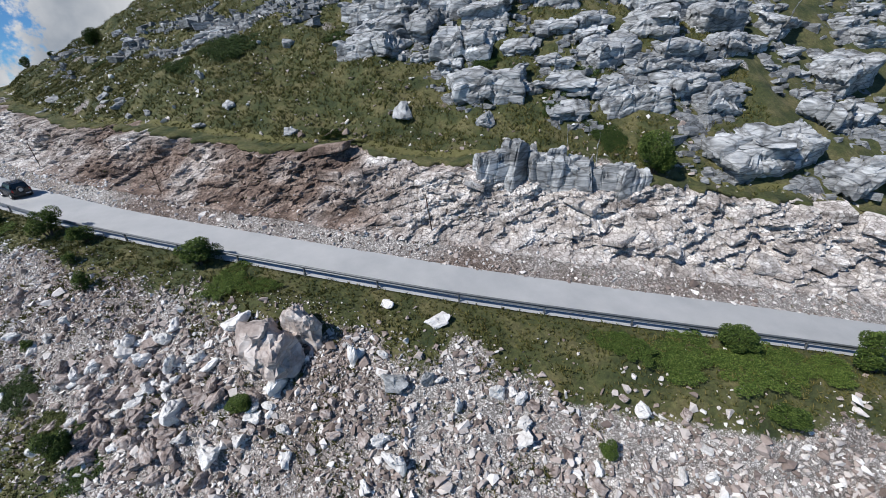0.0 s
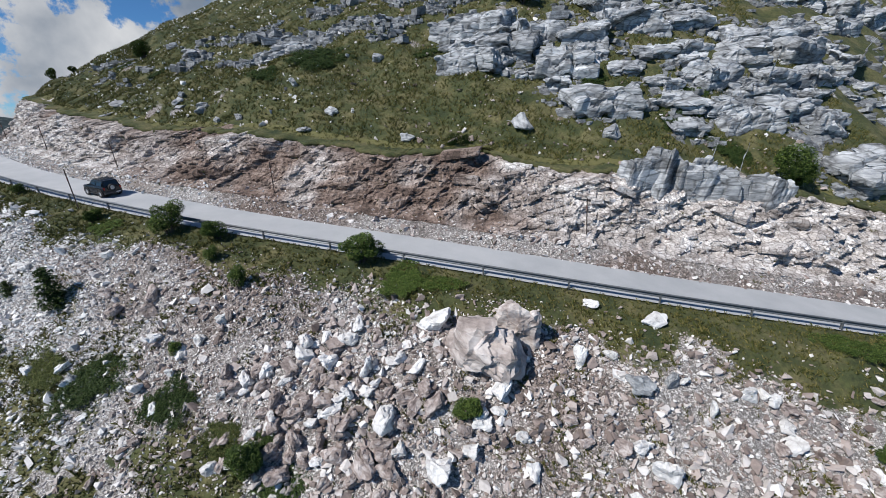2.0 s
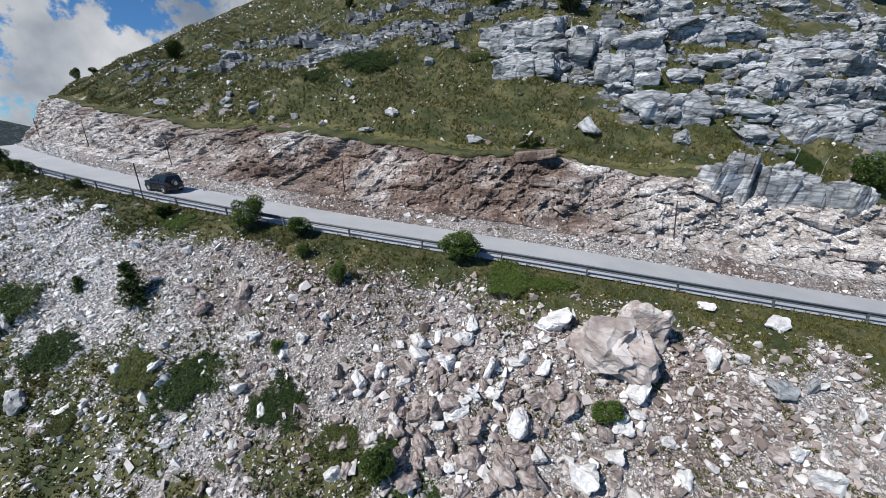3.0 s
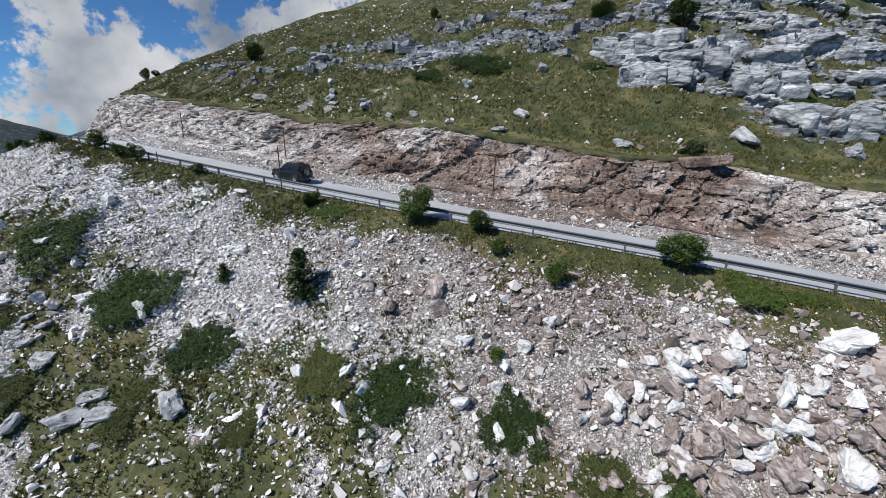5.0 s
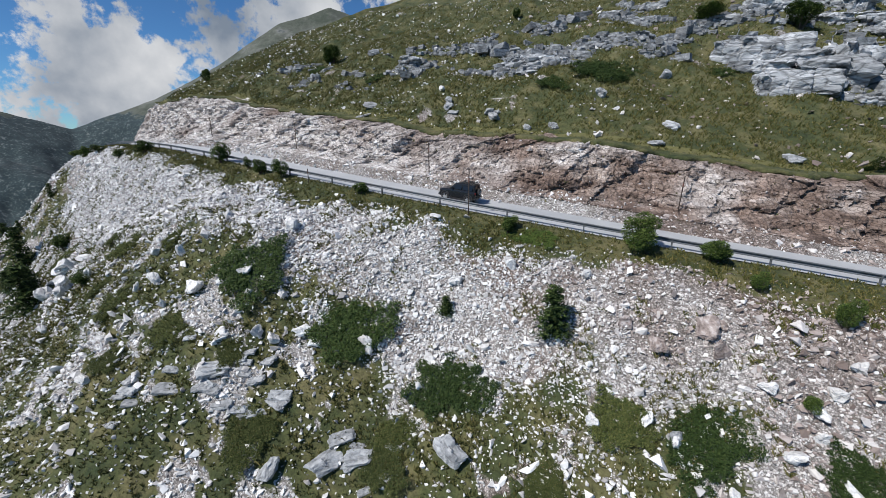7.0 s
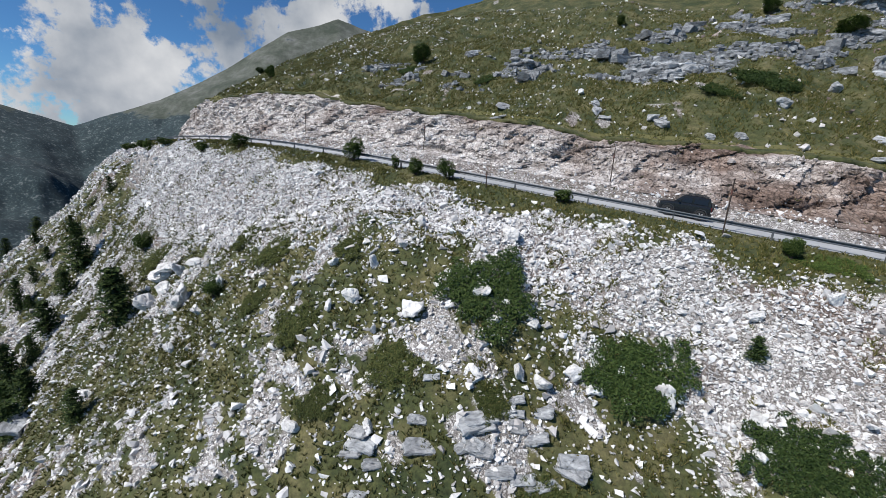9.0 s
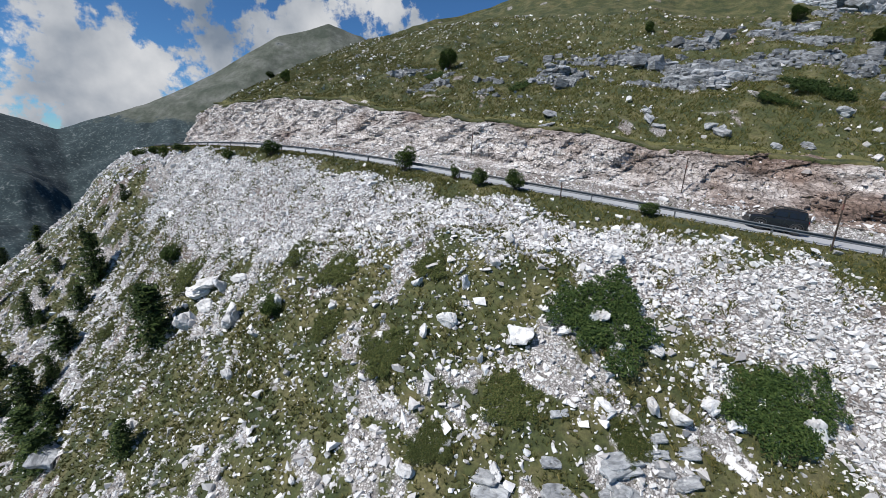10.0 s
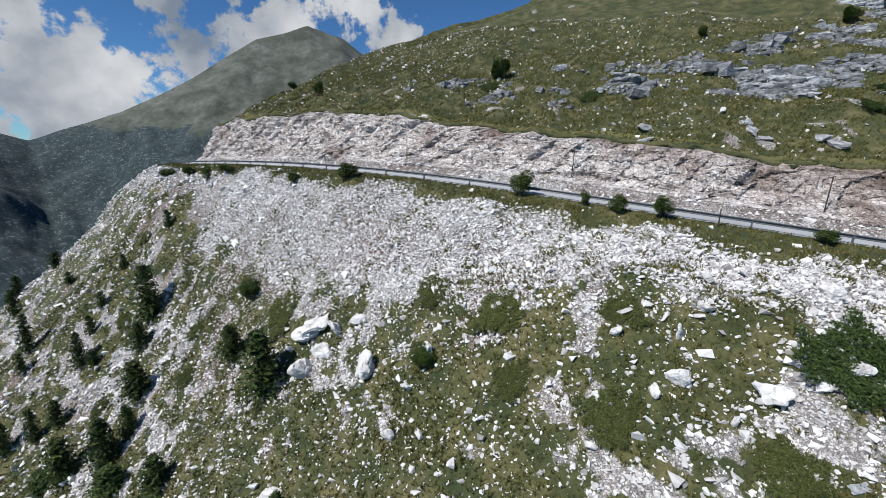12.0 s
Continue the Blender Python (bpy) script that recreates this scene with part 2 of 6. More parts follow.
def ramp(nt, fac, stops):
    node = nt.nodes.new("ShaderNodeValToRGB")
    cr = node.color_ramp
    while len(cr.elements) < len(stops):
        cr.elements.new(0.5)
    for el, (pos, col) in zip(cr.elements, stops):
        el.position = pos
        el.color = (*col, 1)
    nt.links.new(fac, node.inputs["Fac"])
    return node


def mix(nt, fac, a, b, blend="MIX"):
    node = nt.nodes.new("ShaderNodeMix")
    node.data_type = "RGBA"
    node.blend_type = blend
    for sock, val in ((node.inputs[0], fac), (node.inputs[6], a), (node.inputs[7], b)):
        if hasattr(val, "links"):
            nt.links.new(val, sock)
        elif isinstance(val, tuple):
            sock.default_value = (*val, 1) if len(val) == 3 else val
        else:
            sock.default_value = val
    return node.outputs[2]


def bump(nt, b, height, strength=0.5, distance=0.05):
    node = nt.nodes.new("ShaderNodeBump")
    node.inputs["Strength"].default_value = strength
    node.inputs["Distance"].default_value = distance
    nt.links.new(height, node.inputs["Height"])
    nt.links.new(node.outputs[0], b.inputs["Normal"])


def position(nt):
    """World position in the plan's units."""
    node = nt.nodes.new("ShaderNodeVectorMath")
    node.operation = "SCALE"
    node.inputs["Scale"].default_value = 1 / FULL
    nt.links.new(nt.nodes.new("ShaderNodeNewGeometry").outputs["Position"], node.inputs[0])
    return node.outputs["Vector"]


def cracks(nt, pos, scale, stretch=(0.6, 0.6, 1.5), tilt=(0.0, 0.3, 0.2), wobble=0.25):
    """Broken stone: outputs for the line between pieces and a tone of each piece."""
    mp = nt.nodes.new("ShaderNodeMapping")
    mp.inputs["Scale"].default_value = stretch
    mp.inputs["Rotation"].default_value = tilt
    nt.links.new(pos, mp.inputs["Vector"])
    w = tex(nt, "noise", scale * 0.8, 3, 0.6, mp.outputs[0])
    off = nt.nodes.new("ShaderNodeVectorMath")
    off.operation = "MULTIPLY_ADD"
    nt.links.new(w.outputs["Color"], off.inputs[0])
    off.inputs[1].default_value = (wobble,) * 3
    nt.links.new(mp.outputs[0], off.inputs[2])
    line = tex(nt, "voronoi", scale, coord=off.outputs[0])
    line.feature = "DISTANCE_TO_EDGE"
    cell = tex(nt, "voronoi", scale, coord=off.outputs[0])
    one = nt.nodes.new("ShaderNodeSeparateColor")
    nt.links.new(cell.outputs["Color"], one.inputs[0])
    return line.outputs["Distance"], one.outputs[0]


def rock_stops(nt, pos):
    """Pale limestone debris with pink-brown earthy stretches."""
    big = tex(nt, "noise", 0.11, 3, 0.5, pos)
    fine = tex(nt, "noise", 2.4, 6, 0.65, pos)
    pale = ramp(nt, fine.outputs["Fac"], [(0.25, (0.21, 0.197, 0.188)), (0.5, (0.40, 0.388, 0.378)), (0.75, (0.58, 0.57, 0.563))])
    earth = ramp(nt, fine.outputs["Fac"], [(0.25, (0.088, 0.066, 0.054)), (0.5, (0.205, 0.163, 0.141)), (0.75, (0.37, 0.33, 0.31))])
    which = ramp(nt, big.outputs["Fac"], [(0.46, (0, 0, 0)), (0.62, (1, 1, 1))])
    return mix(nt, which.outputs[0], pale.outputs[0], earth.outputs[0]), fine


def ground_material():
    m, nt, b = shader("ground", 0.95)
    pos = position(nt)
    rock, fine = rock_stops(nt, pos)
    g1 = tex(nt, "noise", 0.6, 5, 0.6, pos)
    g2 = tex(nt, "noise", 5.5, 7, 0.75, pos)
    grass = ramp(nt, g1.outputs["Fac"], [(0.32, (0.030, 0.046, 0.014)), (0.48, (0.070, 0.080, 0.026)), (0.64, (0.145, 0.132, 0.057))])
    grass2 = mix(nt, 0.8, grass.outputs[0], ramp(nt, g2.outputs["Fac"], [(0.3, (0.25, 0.25, 0.25)), (0.7, (1.35, 1.35, 1.35))]).outputs[0], "MULTIPLY")
    chips = tex(nt, "voronoi", 13.0, coord=pos)
    tint = nt.nodes.new("ShaderNodeSeparateColor")
    nt.links.new(chips.outputs["Color"], tint.inputs[0])
    chip = ramp(nt, tint.outputs[0], [(0.0, (0.42, 0.40, 0.39)), (0.5, (0.95, 0.94, 0.93)), (1.0, (1.75, 1.75, 1.75))])
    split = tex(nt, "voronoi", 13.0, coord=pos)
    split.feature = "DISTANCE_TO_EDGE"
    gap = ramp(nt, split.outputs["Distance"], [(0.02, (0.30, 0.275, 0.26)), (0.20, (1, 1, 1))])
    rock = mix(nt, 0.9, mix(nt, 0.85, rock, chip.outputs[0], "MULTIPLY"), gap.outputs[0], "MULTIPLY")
    mask = nt.nodes.new("ShaderNodeAttribute")
    mask.attribute_name = "grown"
    edge = nt.nodes.new("ShaderNodeMath")
    edge.operation = "MULTIPLY_ADD"
    nt.links.new(g2.outputs["Fac"], edge.inputs[0])
    edge.inputs[1].default_value = 0.9
    nt.links.new(mask.outputs["Fac"], edge.inputs[2])
    sharp = ramp(nt, edge.outputs[0], [(0.72, (0, 0, 0)), (0.92, (1, 1, 1))])
    nt.links.new(mix(nt, sharp.outputs[0], rock, grass2), b.inputs["Base Color"])
    hgt = nt.nodes.new("ShaderNodeMath")
    hgt.operation = "MULTIPLY_ADD"
    nt.links.new(tint.outputs[0], hgt.inputs[0])
    hgt.inputs[1].default_value = 0.8
    nt.links.new(fine.outputs["Fac"], hgt.inputs[2])
    bump(nt, b, hgt.outputs[0], 0.9, 0.14)
    return m


def cut_material():
    m, nt, b = shader("cut_rock", 0.9)
    pos = position(nt)
    mp = nt.nodes.new("ShaderNodeMapping")
    mp.inputs["Scale"].default_value = (0.32, 0.32, 1.7)
    mp.inputs["Rotation"].default_value = (0.0, 0.42, 0.0)
    nt.links.new(pos, mp.inputs["Vector"])
    big = tex(nt, "noise", 0.16, 3, 0.5, pos)
    lay = tex(nt, "noise", 1.3, 8, 0.68, mp.outputs[0])
    lay.inputs["Distortion"].default_value = 0.6
    pale = ramp(nt, lay.outputs["Fac"], [(0.30, (0.17, 0.15, 0.138)), (0.44, (0.47, 0.435, 0.415)), (0.56, (0.70, 0.675, 0.66)), (0.70, (0.85, 0.84, 0.835))])
    rust = ramp(nt, lay.outputs["Fac"], [(0.30, (0.06, 0.042, 0.034)), (0.45, (0.19, 0.135, 0.11)), (0.6, (0.36, 0.285, 0.245)), (0.75, (0.58, 0.53, 0.50))])
    sep = nt.nodes.new("ShaderNodeSeparateXYZ")
    nt.links.new(pos, sep.inputs[0])
    mr = nt.nodes.new("ShaderNodeMapRange")
    mr.inputs["From Min"].default_value = -60
    mr.inputs["From Max"].default_value = 10
    nt.links.new(sep.outputs["X"], mr.inputs["Value"])
    zone = ramp(nt, mr.outputs[0], [(0.20, (0.02, 0.02, 0.02)), (0.44, (0.22, 0.22, 0.22)), (0.76, (0.26, 0.26, 0.26)), (0.92, (0.0, 0.0, 0.0))])
    zs = nt.nodes.new("ShaderNodeMath")
    nt.links.new(big.outputs["Fac"], zs.inputs[0])
    nt.links.new(zone.outputs[0], zs.inputs[1])
    which = ramp(nt, zs.outputs[0], [(0.58, (0, 0, 0)), (0.76, (1, 1, 1))])
    col = mix(nt, which.outputs[0], pale.outputs[0], rust.outputs[0])
    line, tone = cracks(nt, pos, 1.9, (1.3, 1.3, 0.6), (0.1, 0.45, 0.2))
    line2, tone2 = cracks(nt, pos, 4.6, (0.8, 0.8, 1.3), (0.2, -0.4, 0.0))
    for ln, tn in ((line, tone), (line2, tone2)):
        col = mix(nt, 0.55, col, ramp(nt, tn, [(0.0, (0.50, 0.47, 0.45)), (0.5, (0.92, 0.91, 0.90)), (1.0, (1.2, 1.2, 1.2))]).outputs[0], "MULTIPLY")
        col = mix(nt, 0.75, col, ramp(nt, ln, [(0.0, (0.22, 0.19, 0.17)), (0.07, (1, 1, 1))]).outputs[0], "MULTIPLY")
    mask = nt.nodes.new("ShaderNodeAttribute")
    mask.attribute_name = "grown"
    g2 = tex(nt, "noise", 6.0, 4, 0.7, pos)
    edge = nt.nodes.new("ShaderNodeMath")
    edge.operation = "MULTIPLY_ADD"
    nt.links.new(g2.outputs["Fac"], edge.inputs[0])
    edge.inputs[1].default_value = 0.7
    nt.links.new(mask.outputs["Fac"], edge.inputs[2])
    sharp = ramp(nt, edge.outputs[0], [(0.72, (0, 0, 0)), (0.9, (1, 1, 1))])
    nt.links.new(mix(nt, sharp.outputs[0], col, (0.12, 0.115, 0.04)), b.inputs["Base Color"])
    hh = nt.nodes.new("ShaderNodeMath")
    hh.operation = "MULTIPLY_ADD"
    nt.links.new(tone2, hh.inputs[0])
    hh.inputs[1].default_value = 0.5
    nt.links.new(lay.outputs["Fac"], hh.inputs[2])
    bump(nt, b, hh.outputs[0], 1.0, 0.22)
    return m


def asphalt_material():
    m, nt, b = shader("old_asphalt", 0.8)
    pos = position(nt)
    a = tex(nt, "noise", 0.5, 4, 0.6, pos)
    f = tex(nt, "noise", 60, 3, 0.6, pos)
    c = ramp(nt, a.outputs["Fac"], [(0.3, (0.40, 0.415, 0.43)), (0.7, (0.50, 0.51, 0.52))])
    nt.links.new(mix(nt, 0.25, c.outputs[0], f.outputs["Fac"], "MULTIPLY"), b.inputs["Base Color"])
    bump(nt, b, f.outputs["Fac"], 0.3, 0.01)
    return m


def plain(name, col, rough=0.6, metal=0.0, vary=0.25, scale=6.0):
    m, nt, b = shader(name, rough, metal)
    f = tex(nt, "noise", scale, 4, 0.6, position(nt))
    dark = tuple(v * (1 - vary) for v in col)
    light = tuple(min(1, v * (1 + vary)) for v in col)
    nt.links.new(ramp(nt, f.outputs["Fac"], [(0.3, dark), (0.7, light)]).outputs[0], b.inputs["Base Color"])
    return m


M_GROUND, M_CUT, M_ASPHALT = ground_material(), cut_material(), asphalt_material()
M_STEEL = plain("galvanised_steel", (0.13, 0.14, 0.15), 0.5, 0.25)
M_PAINT = plain("black_car_paint", (0.012, 0.013, 0.015), 0.25, 0.0, 0.1)

# ---------------------------------------------------------------- helpers for things
def mesh_of(name, verts, faces, mats=(), smooth_faces=False):
    me = bpy.data.meshes.new(name)
    me.from_pydata([tuple(v) for v in verts], [], [tuple(f) for f in faces])
    for m in mats:
        me.materials.append(m)
    if smooth_faces:
        me.polygons.foreach_set("use_smooth", [True] * len(me.polygons))
    me.update()
    return me


def grid_mesh(name, P, mats, slot=None, attr=None):
    """A sheet from an array of points rows x columns."""
    r, c = P.shape[:2]
    idx = np.arange(r * c).reshape(r, c)
    q = np.stack([idx[:-1, :-1], idx[1:, :-1], idx[1:, 1:], idx[:-1, 1:]], -1).reshape(-1, 4)
    me = bpy.data.meshes.new(name)
    me.vertices.add(r * c)
    me.vertices.foreach_set("co", P.reshape(-1))
    me.loops.add(len(q) * 4)
    me.loops.foreach_set("vertex_index", q.reshape(-1))
    me.polygons.add(len(q))
    me.polygons.foreach_set("loop_start", np.arange(len(q)) * 4)
    me.polygons.foreach_set("loop_total", np.full(len(q), 4))
    for m in mats:
        me.materials.append(m)
    if slot is not None:
        me.polygons.foreach_set("material_index", slot.reshape(-1).astype(np.int32))
    me.polygons.foreach_set("use_smooth", np.ones(len(q), bool))
    if attr is not None:
        a = me.attributes.new("grown", "FLOAT", "POINT")
        a.data.foreach_set("value", attr.reshape(-1).astype(np.float32))
    me.update()
    me.validate()
    return me


def part(name, bm, material, parent, label=""):
    me = bpy.data.meshes.new(name)
    bm.to_mesh(me)
    bm.free()
    me.materials.append(material)
    ob = new(name, me)
    ob.parent = parent
    return tagged(ob, label)


# ---------------------------------------------------------------- ground
N_AT = np.concatenate([-np.geomspace(34, 140, 26)[::-1][:-1], np.arange(-34, -2.75, 0.33), [-2.63, -2.5, -2.38, -2.3, -1.9, 0, 0.85, 1.0, 1.15],
                       np.arange(1.3, 8.6, 0.16), np.arange(8.7, 30, 0.4), np.geomspace(30, 150, 48)])
SS, NN = np.meshgrid(S_AT, N_AT, indexing="ij")
GROUND = land(SS, NN)
GROUND[..., 2] -= np.where((NN > -2.35) & (NN < 0.92), 0.06, 0.0)
grown = grassy(SS, NN)
mid = 0.5 * (N_AT[1:] + N_AT[:-1])
slot = np.broadcast_to(((mid > 2.1) & (mid < CUT_TOP + 0.6)).astype(int), (len(S_AT) - 1, len(mid)))
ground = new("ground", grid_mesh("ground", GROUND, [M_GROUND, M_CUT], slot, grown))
tagged(ground, "rocky mountainside with pale scree below the road and grass above", "hillside", kind="structure")

S_CUT = np.arange(10, LENGTH - 30, 0.13)
N_CUT = np.concatenate([np.arange(2.1, 7.9, 0.085), [8.0, 8.2, 8.5]])
SC, NC = np.meshgrid(S_CUT, N_CUT, indexing="ij")
CUT = land(SC, NC)
CUT[..., 2] += 0.05 * (1 - smooth(7.6, 8.4, NC))
CUT[:, -1, 2] -= 0.25
rock_cut = new("rock_cut", grid_mesh("rock_cut", CUT, [M_CUT], None, grassy(SC, NC) * smooth(6.4, 7.2, NC)))
rock_cut.data.polygons.foreach_set("use_smooth", np.zeros(len(rock_cut.data.polygons), bool))
tagged(rock_cut, "fractured pale and rust-brown rock face of the road cut", "rock face", kind="structure")

S_LIP = np.arange(20, LENGTH - 34, 0.28)
ragged = 0.22 * fbm(S_LIP / 1.1, 0.5, 0, 4, 401) + 0.12 * fbm(S_LIP / 0.35, 2.5, 0, 2, 403)
thick = 0.17 + 0.08 * fbm(S_LIP / 0.8, 4.5, 0, 3, 405)
LIP = []
for n_, dz in ((8.1, -0.05), (7.55, 0.07), (7.0, 0.08), (6.72, 0.0), (6.76, -0.5), (7.0, -1.1), (7.6, -1.3)):
    row = land(S_LIP, n_ - ragged * (1 if n_ < 7.4 and dz > -1 else 0))
    top_ = land(S_LIP, np.full(len(S_LIP), 7.35))[:, 2]
    row[:, 2] = (top_ if n_ < 7.5 else row[:, 2]) + np.where(dz < -0.2, dz * thick * 2.0, dz)
    LIP.append(row)
turf_lip = new("turf_edge", grid_mesh("turf_edge", np.stack(LIP, 1), [M_GROUND], None, np.ones((len(S_LIP), len(LIP)))))
tagged(turf_lip, "ragged turf edge overhanging the top of the road cut", "turf", kind="structure")

strip_n = np.array([-2.32, -2.0, -1.5, -0.8, 0.0, 0.9])
SR, NR = np.meshgrid(S_AT, strip_n, indexing="ij")
RP = land(SR, NR)
RP[..., 2] += 0.03
road = new("road", grid_mesh("road", RP, [M_ASPHALT]))
tagged(road, "narrow worn grey asphalt mountain road", "road", kind="structure")


# ---------------------------------------------------------------- guard rail
def rail_profile(s, n, z0, prof):
    c = centre(s)
    d = rule_dir(s, np.zeros_like(s))
    out = np.zeros((len(s), len(prof), 3))
    for k, (a, b) in enumerate(prof):
        out[:, k, 0] = c[:, 0] + d[:, 0] * (n + a)
        out[:, k, 1] = c[:, 1] + d[:, 1] * (n + a)
        out[:, k, 2] = c[:, 2] + z0 + b
    return out


# ---------------------------------------------------------------- far mountains
def far_range(name, az0, az1, radius, tops, foot, mat, seed, label):
    """A mountain flank seen across the valley: tops are (azimuth, height)."""
    az = np.radians(np.linspace(az0, az1, 260))
    rr = np.linspace(0, 1, 60)
    A, R = np.meshgrid(az, rr, indexing="ij")
    top = np.interp(np.degrees(A), *zip(*tops))
    dist = radius * (0.45 + 0.55 * R)
    x, y = dist * np.sin(A), dist * np.cos(A)
    z = foot + (top - foot) * R ** 1.25
    z = z + radius * 0.030 * fbm(x / (radius * 0.12), y / (radius * 0.12), 0, 5, seed) * np.sin(np.pi * np.clip(R, 0, 1) * 0.93 + 0.1)
    return tagged(new(name, grid_mesh(name, np.stack([x, y, z], -1), [mat])), label, "mountain", kind="structure")


def mountain_material():
    """Dark woods low down, with blue haze in their colour, dry grass and grey rock higher up."""
    m, nt, b = shader("far_slope", 1.0)
    pos = position(nt)
    a = tex(nt, "noise", 0.009, 9, 0.66, pos)
    f = tex(nt, "noise", 0.05, 6, 0.7, pos)
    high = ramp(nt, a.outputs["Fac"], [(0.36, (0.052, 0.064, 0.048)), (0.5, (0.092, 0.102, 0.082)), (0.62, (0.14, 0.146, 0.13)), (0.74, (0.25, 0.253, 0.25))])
    trees = tex(nt, "voronoi", 0.15, coord=pos)
    stand = nt.nodes.new("ShaderNodeMath")
    stand.operation = "MULTIPLY_ADD"
    nt.links.new(f.outputs["Fac"], stand.inputs[0])
    stand.inputs[1].default_value = 1.7
    nt.links.new(trees.outputs["Distance"], stand.inputs[2])
    thin = nt.nodes.new("ShaderNodeMath")
    nt.links.new(stand.outputs[0], thin.inputs[0])
    thin.inputs[1].default_value = -0.85
    # tree greens raised towards blue-grey: the haze of distance is in the colour
    hazed_wood = ramp(nt, thin.outputs[0], [(0.50, (0.024, 0.042, 0.048)), (0.74, (0.044, 0.066, 0.068)), (0.95, (0.12, 0.134, 0.135))])
    sep = nt.nodes.new("ShaderNodeSeparateXYZ")
    nt.links.new(pos, sep.inputs[0])
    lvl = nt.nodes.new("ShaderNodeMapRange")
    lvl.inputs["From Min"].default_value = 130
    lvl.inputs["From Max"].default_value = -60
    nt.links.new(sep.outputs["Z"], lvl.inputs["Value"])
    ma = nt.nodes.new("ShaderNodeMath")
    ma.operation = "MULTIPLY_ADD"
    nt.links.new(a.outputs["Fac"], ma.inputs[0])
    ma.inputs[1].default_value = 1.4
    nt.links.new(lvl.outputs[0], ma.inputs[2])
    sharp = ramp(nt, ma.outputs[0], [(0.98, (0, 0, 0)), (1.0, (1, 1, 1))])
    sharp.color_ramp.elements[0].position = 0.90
    c = mix(nt, sharp.outputs[0], high.outputs[0], hazed_wood.outputs[0])
    g = ramp(nt, f.outputs["Fac"], [(0.3, (0.55, 0.55, 0.55)), (0.65, (1.1, 1.1, 1.1))])
    nt.links.new(mix(nt, 0.7, c, g.outputs[0], "MULTIPLY"), b.inputs["Base Color"])
    return m


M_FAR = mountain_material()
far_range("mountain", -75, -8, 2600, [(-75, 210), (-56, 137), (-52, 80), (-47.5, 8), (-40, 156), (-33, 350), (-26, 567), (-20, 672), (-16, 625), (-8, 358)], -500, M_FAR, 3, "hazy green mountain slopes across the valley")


valley = new("valley_floor", mesh_of("valley_floor", [(-4500, -4500, -520), (4500, -4500, -520), (4500, 4500, -520), (-4500, 4500, -520)], [(0, 1, 2, 3)], [M_FAR]))
tagged(valley, "wooded valley floor far below the road", "valley", kind="structure")

# ---------------------------------------------------------------- stones
def hull(points):
    bm = bmesh.new()
    for p in points:
        bm.verts.new(p)
    res = bmesh.ops.convex_hull(bm, input=bm.verts[:])
    junk = [e for e in res["geom_interior"] + res["geom_unused"] if isinstance(e, bmesh.types.BMVert)]
    if junk:
        bmesh.ops.delete(bm, geom=list(set(junk)), context="VERTS")
    return bm


def stone_points(rng, count, flat=0.7):
    p = rng.normal(size=(count, 3))
    p /= np.linalg.norm(p, axis=1)[:, None]
    p = np.sign(p) * np.abs(p) ** 0.75
    p *= rng.uniform(0.72, 1.05, (count, 1)) * np.array([1.0, rng.uniform(0.65, 0.95), flat * rng.uniform(0.75, 1.15)])
    return p * 0.5


def arrays_of(bm):
    bmesh.ops.triangulate(bm, faces=bm.faces[:])
    bm.verts.ensure_lookup_table()
    v = np.array([q.co[:] for q in bm.verts])
    fidx = np.array([[q.index for q in f.verts] for f in bm.faces])
    bm.free()
    return v, fidx


rng = np.random.default_rng(7)
PEBBLES = []
for _ in range(14):
    b_ = hull(stone_points(rng, 8, rng.uniform(0.5, 0.95)))
    b_.verts.index_update()
    PEBBLES.append(arrays_of(b_))


def turns(rng, count, lean=3.14):
    """Random rotation matrices; lean limits how far they tip."""
    a = rng.uniform(0, 2 * np.pi, count)
    t = rng.uniform(-lean, lean, count) * 0.5
    b = rng.uniform(0, 2 * np.pi, count)
    ca, sa, ct, st, cb, sb = np.cos(a), np.sin(a), np.cos(t), np.sin(t), np.cos(b), np.sin(b)
    o, z = np.ones(count), np.zeros(count)
    A = np.stack([np.stack([ca, -sa, z], -1), np.stack([sa, ca, z], -1), np.stack([z, z, o], -1)], 1)
    X = np.stack([np.stack([o, z, z], -1), np.stack([z, ct, -st], -1), np.stack([z, st, ct], -1)], 1)
    B = np.stack([np.stack([cb, -sb, z], -1), np.stack([sb, cb, z], -1), np.stack([z, z, o], -1)], 1)
    return A @ X @ B


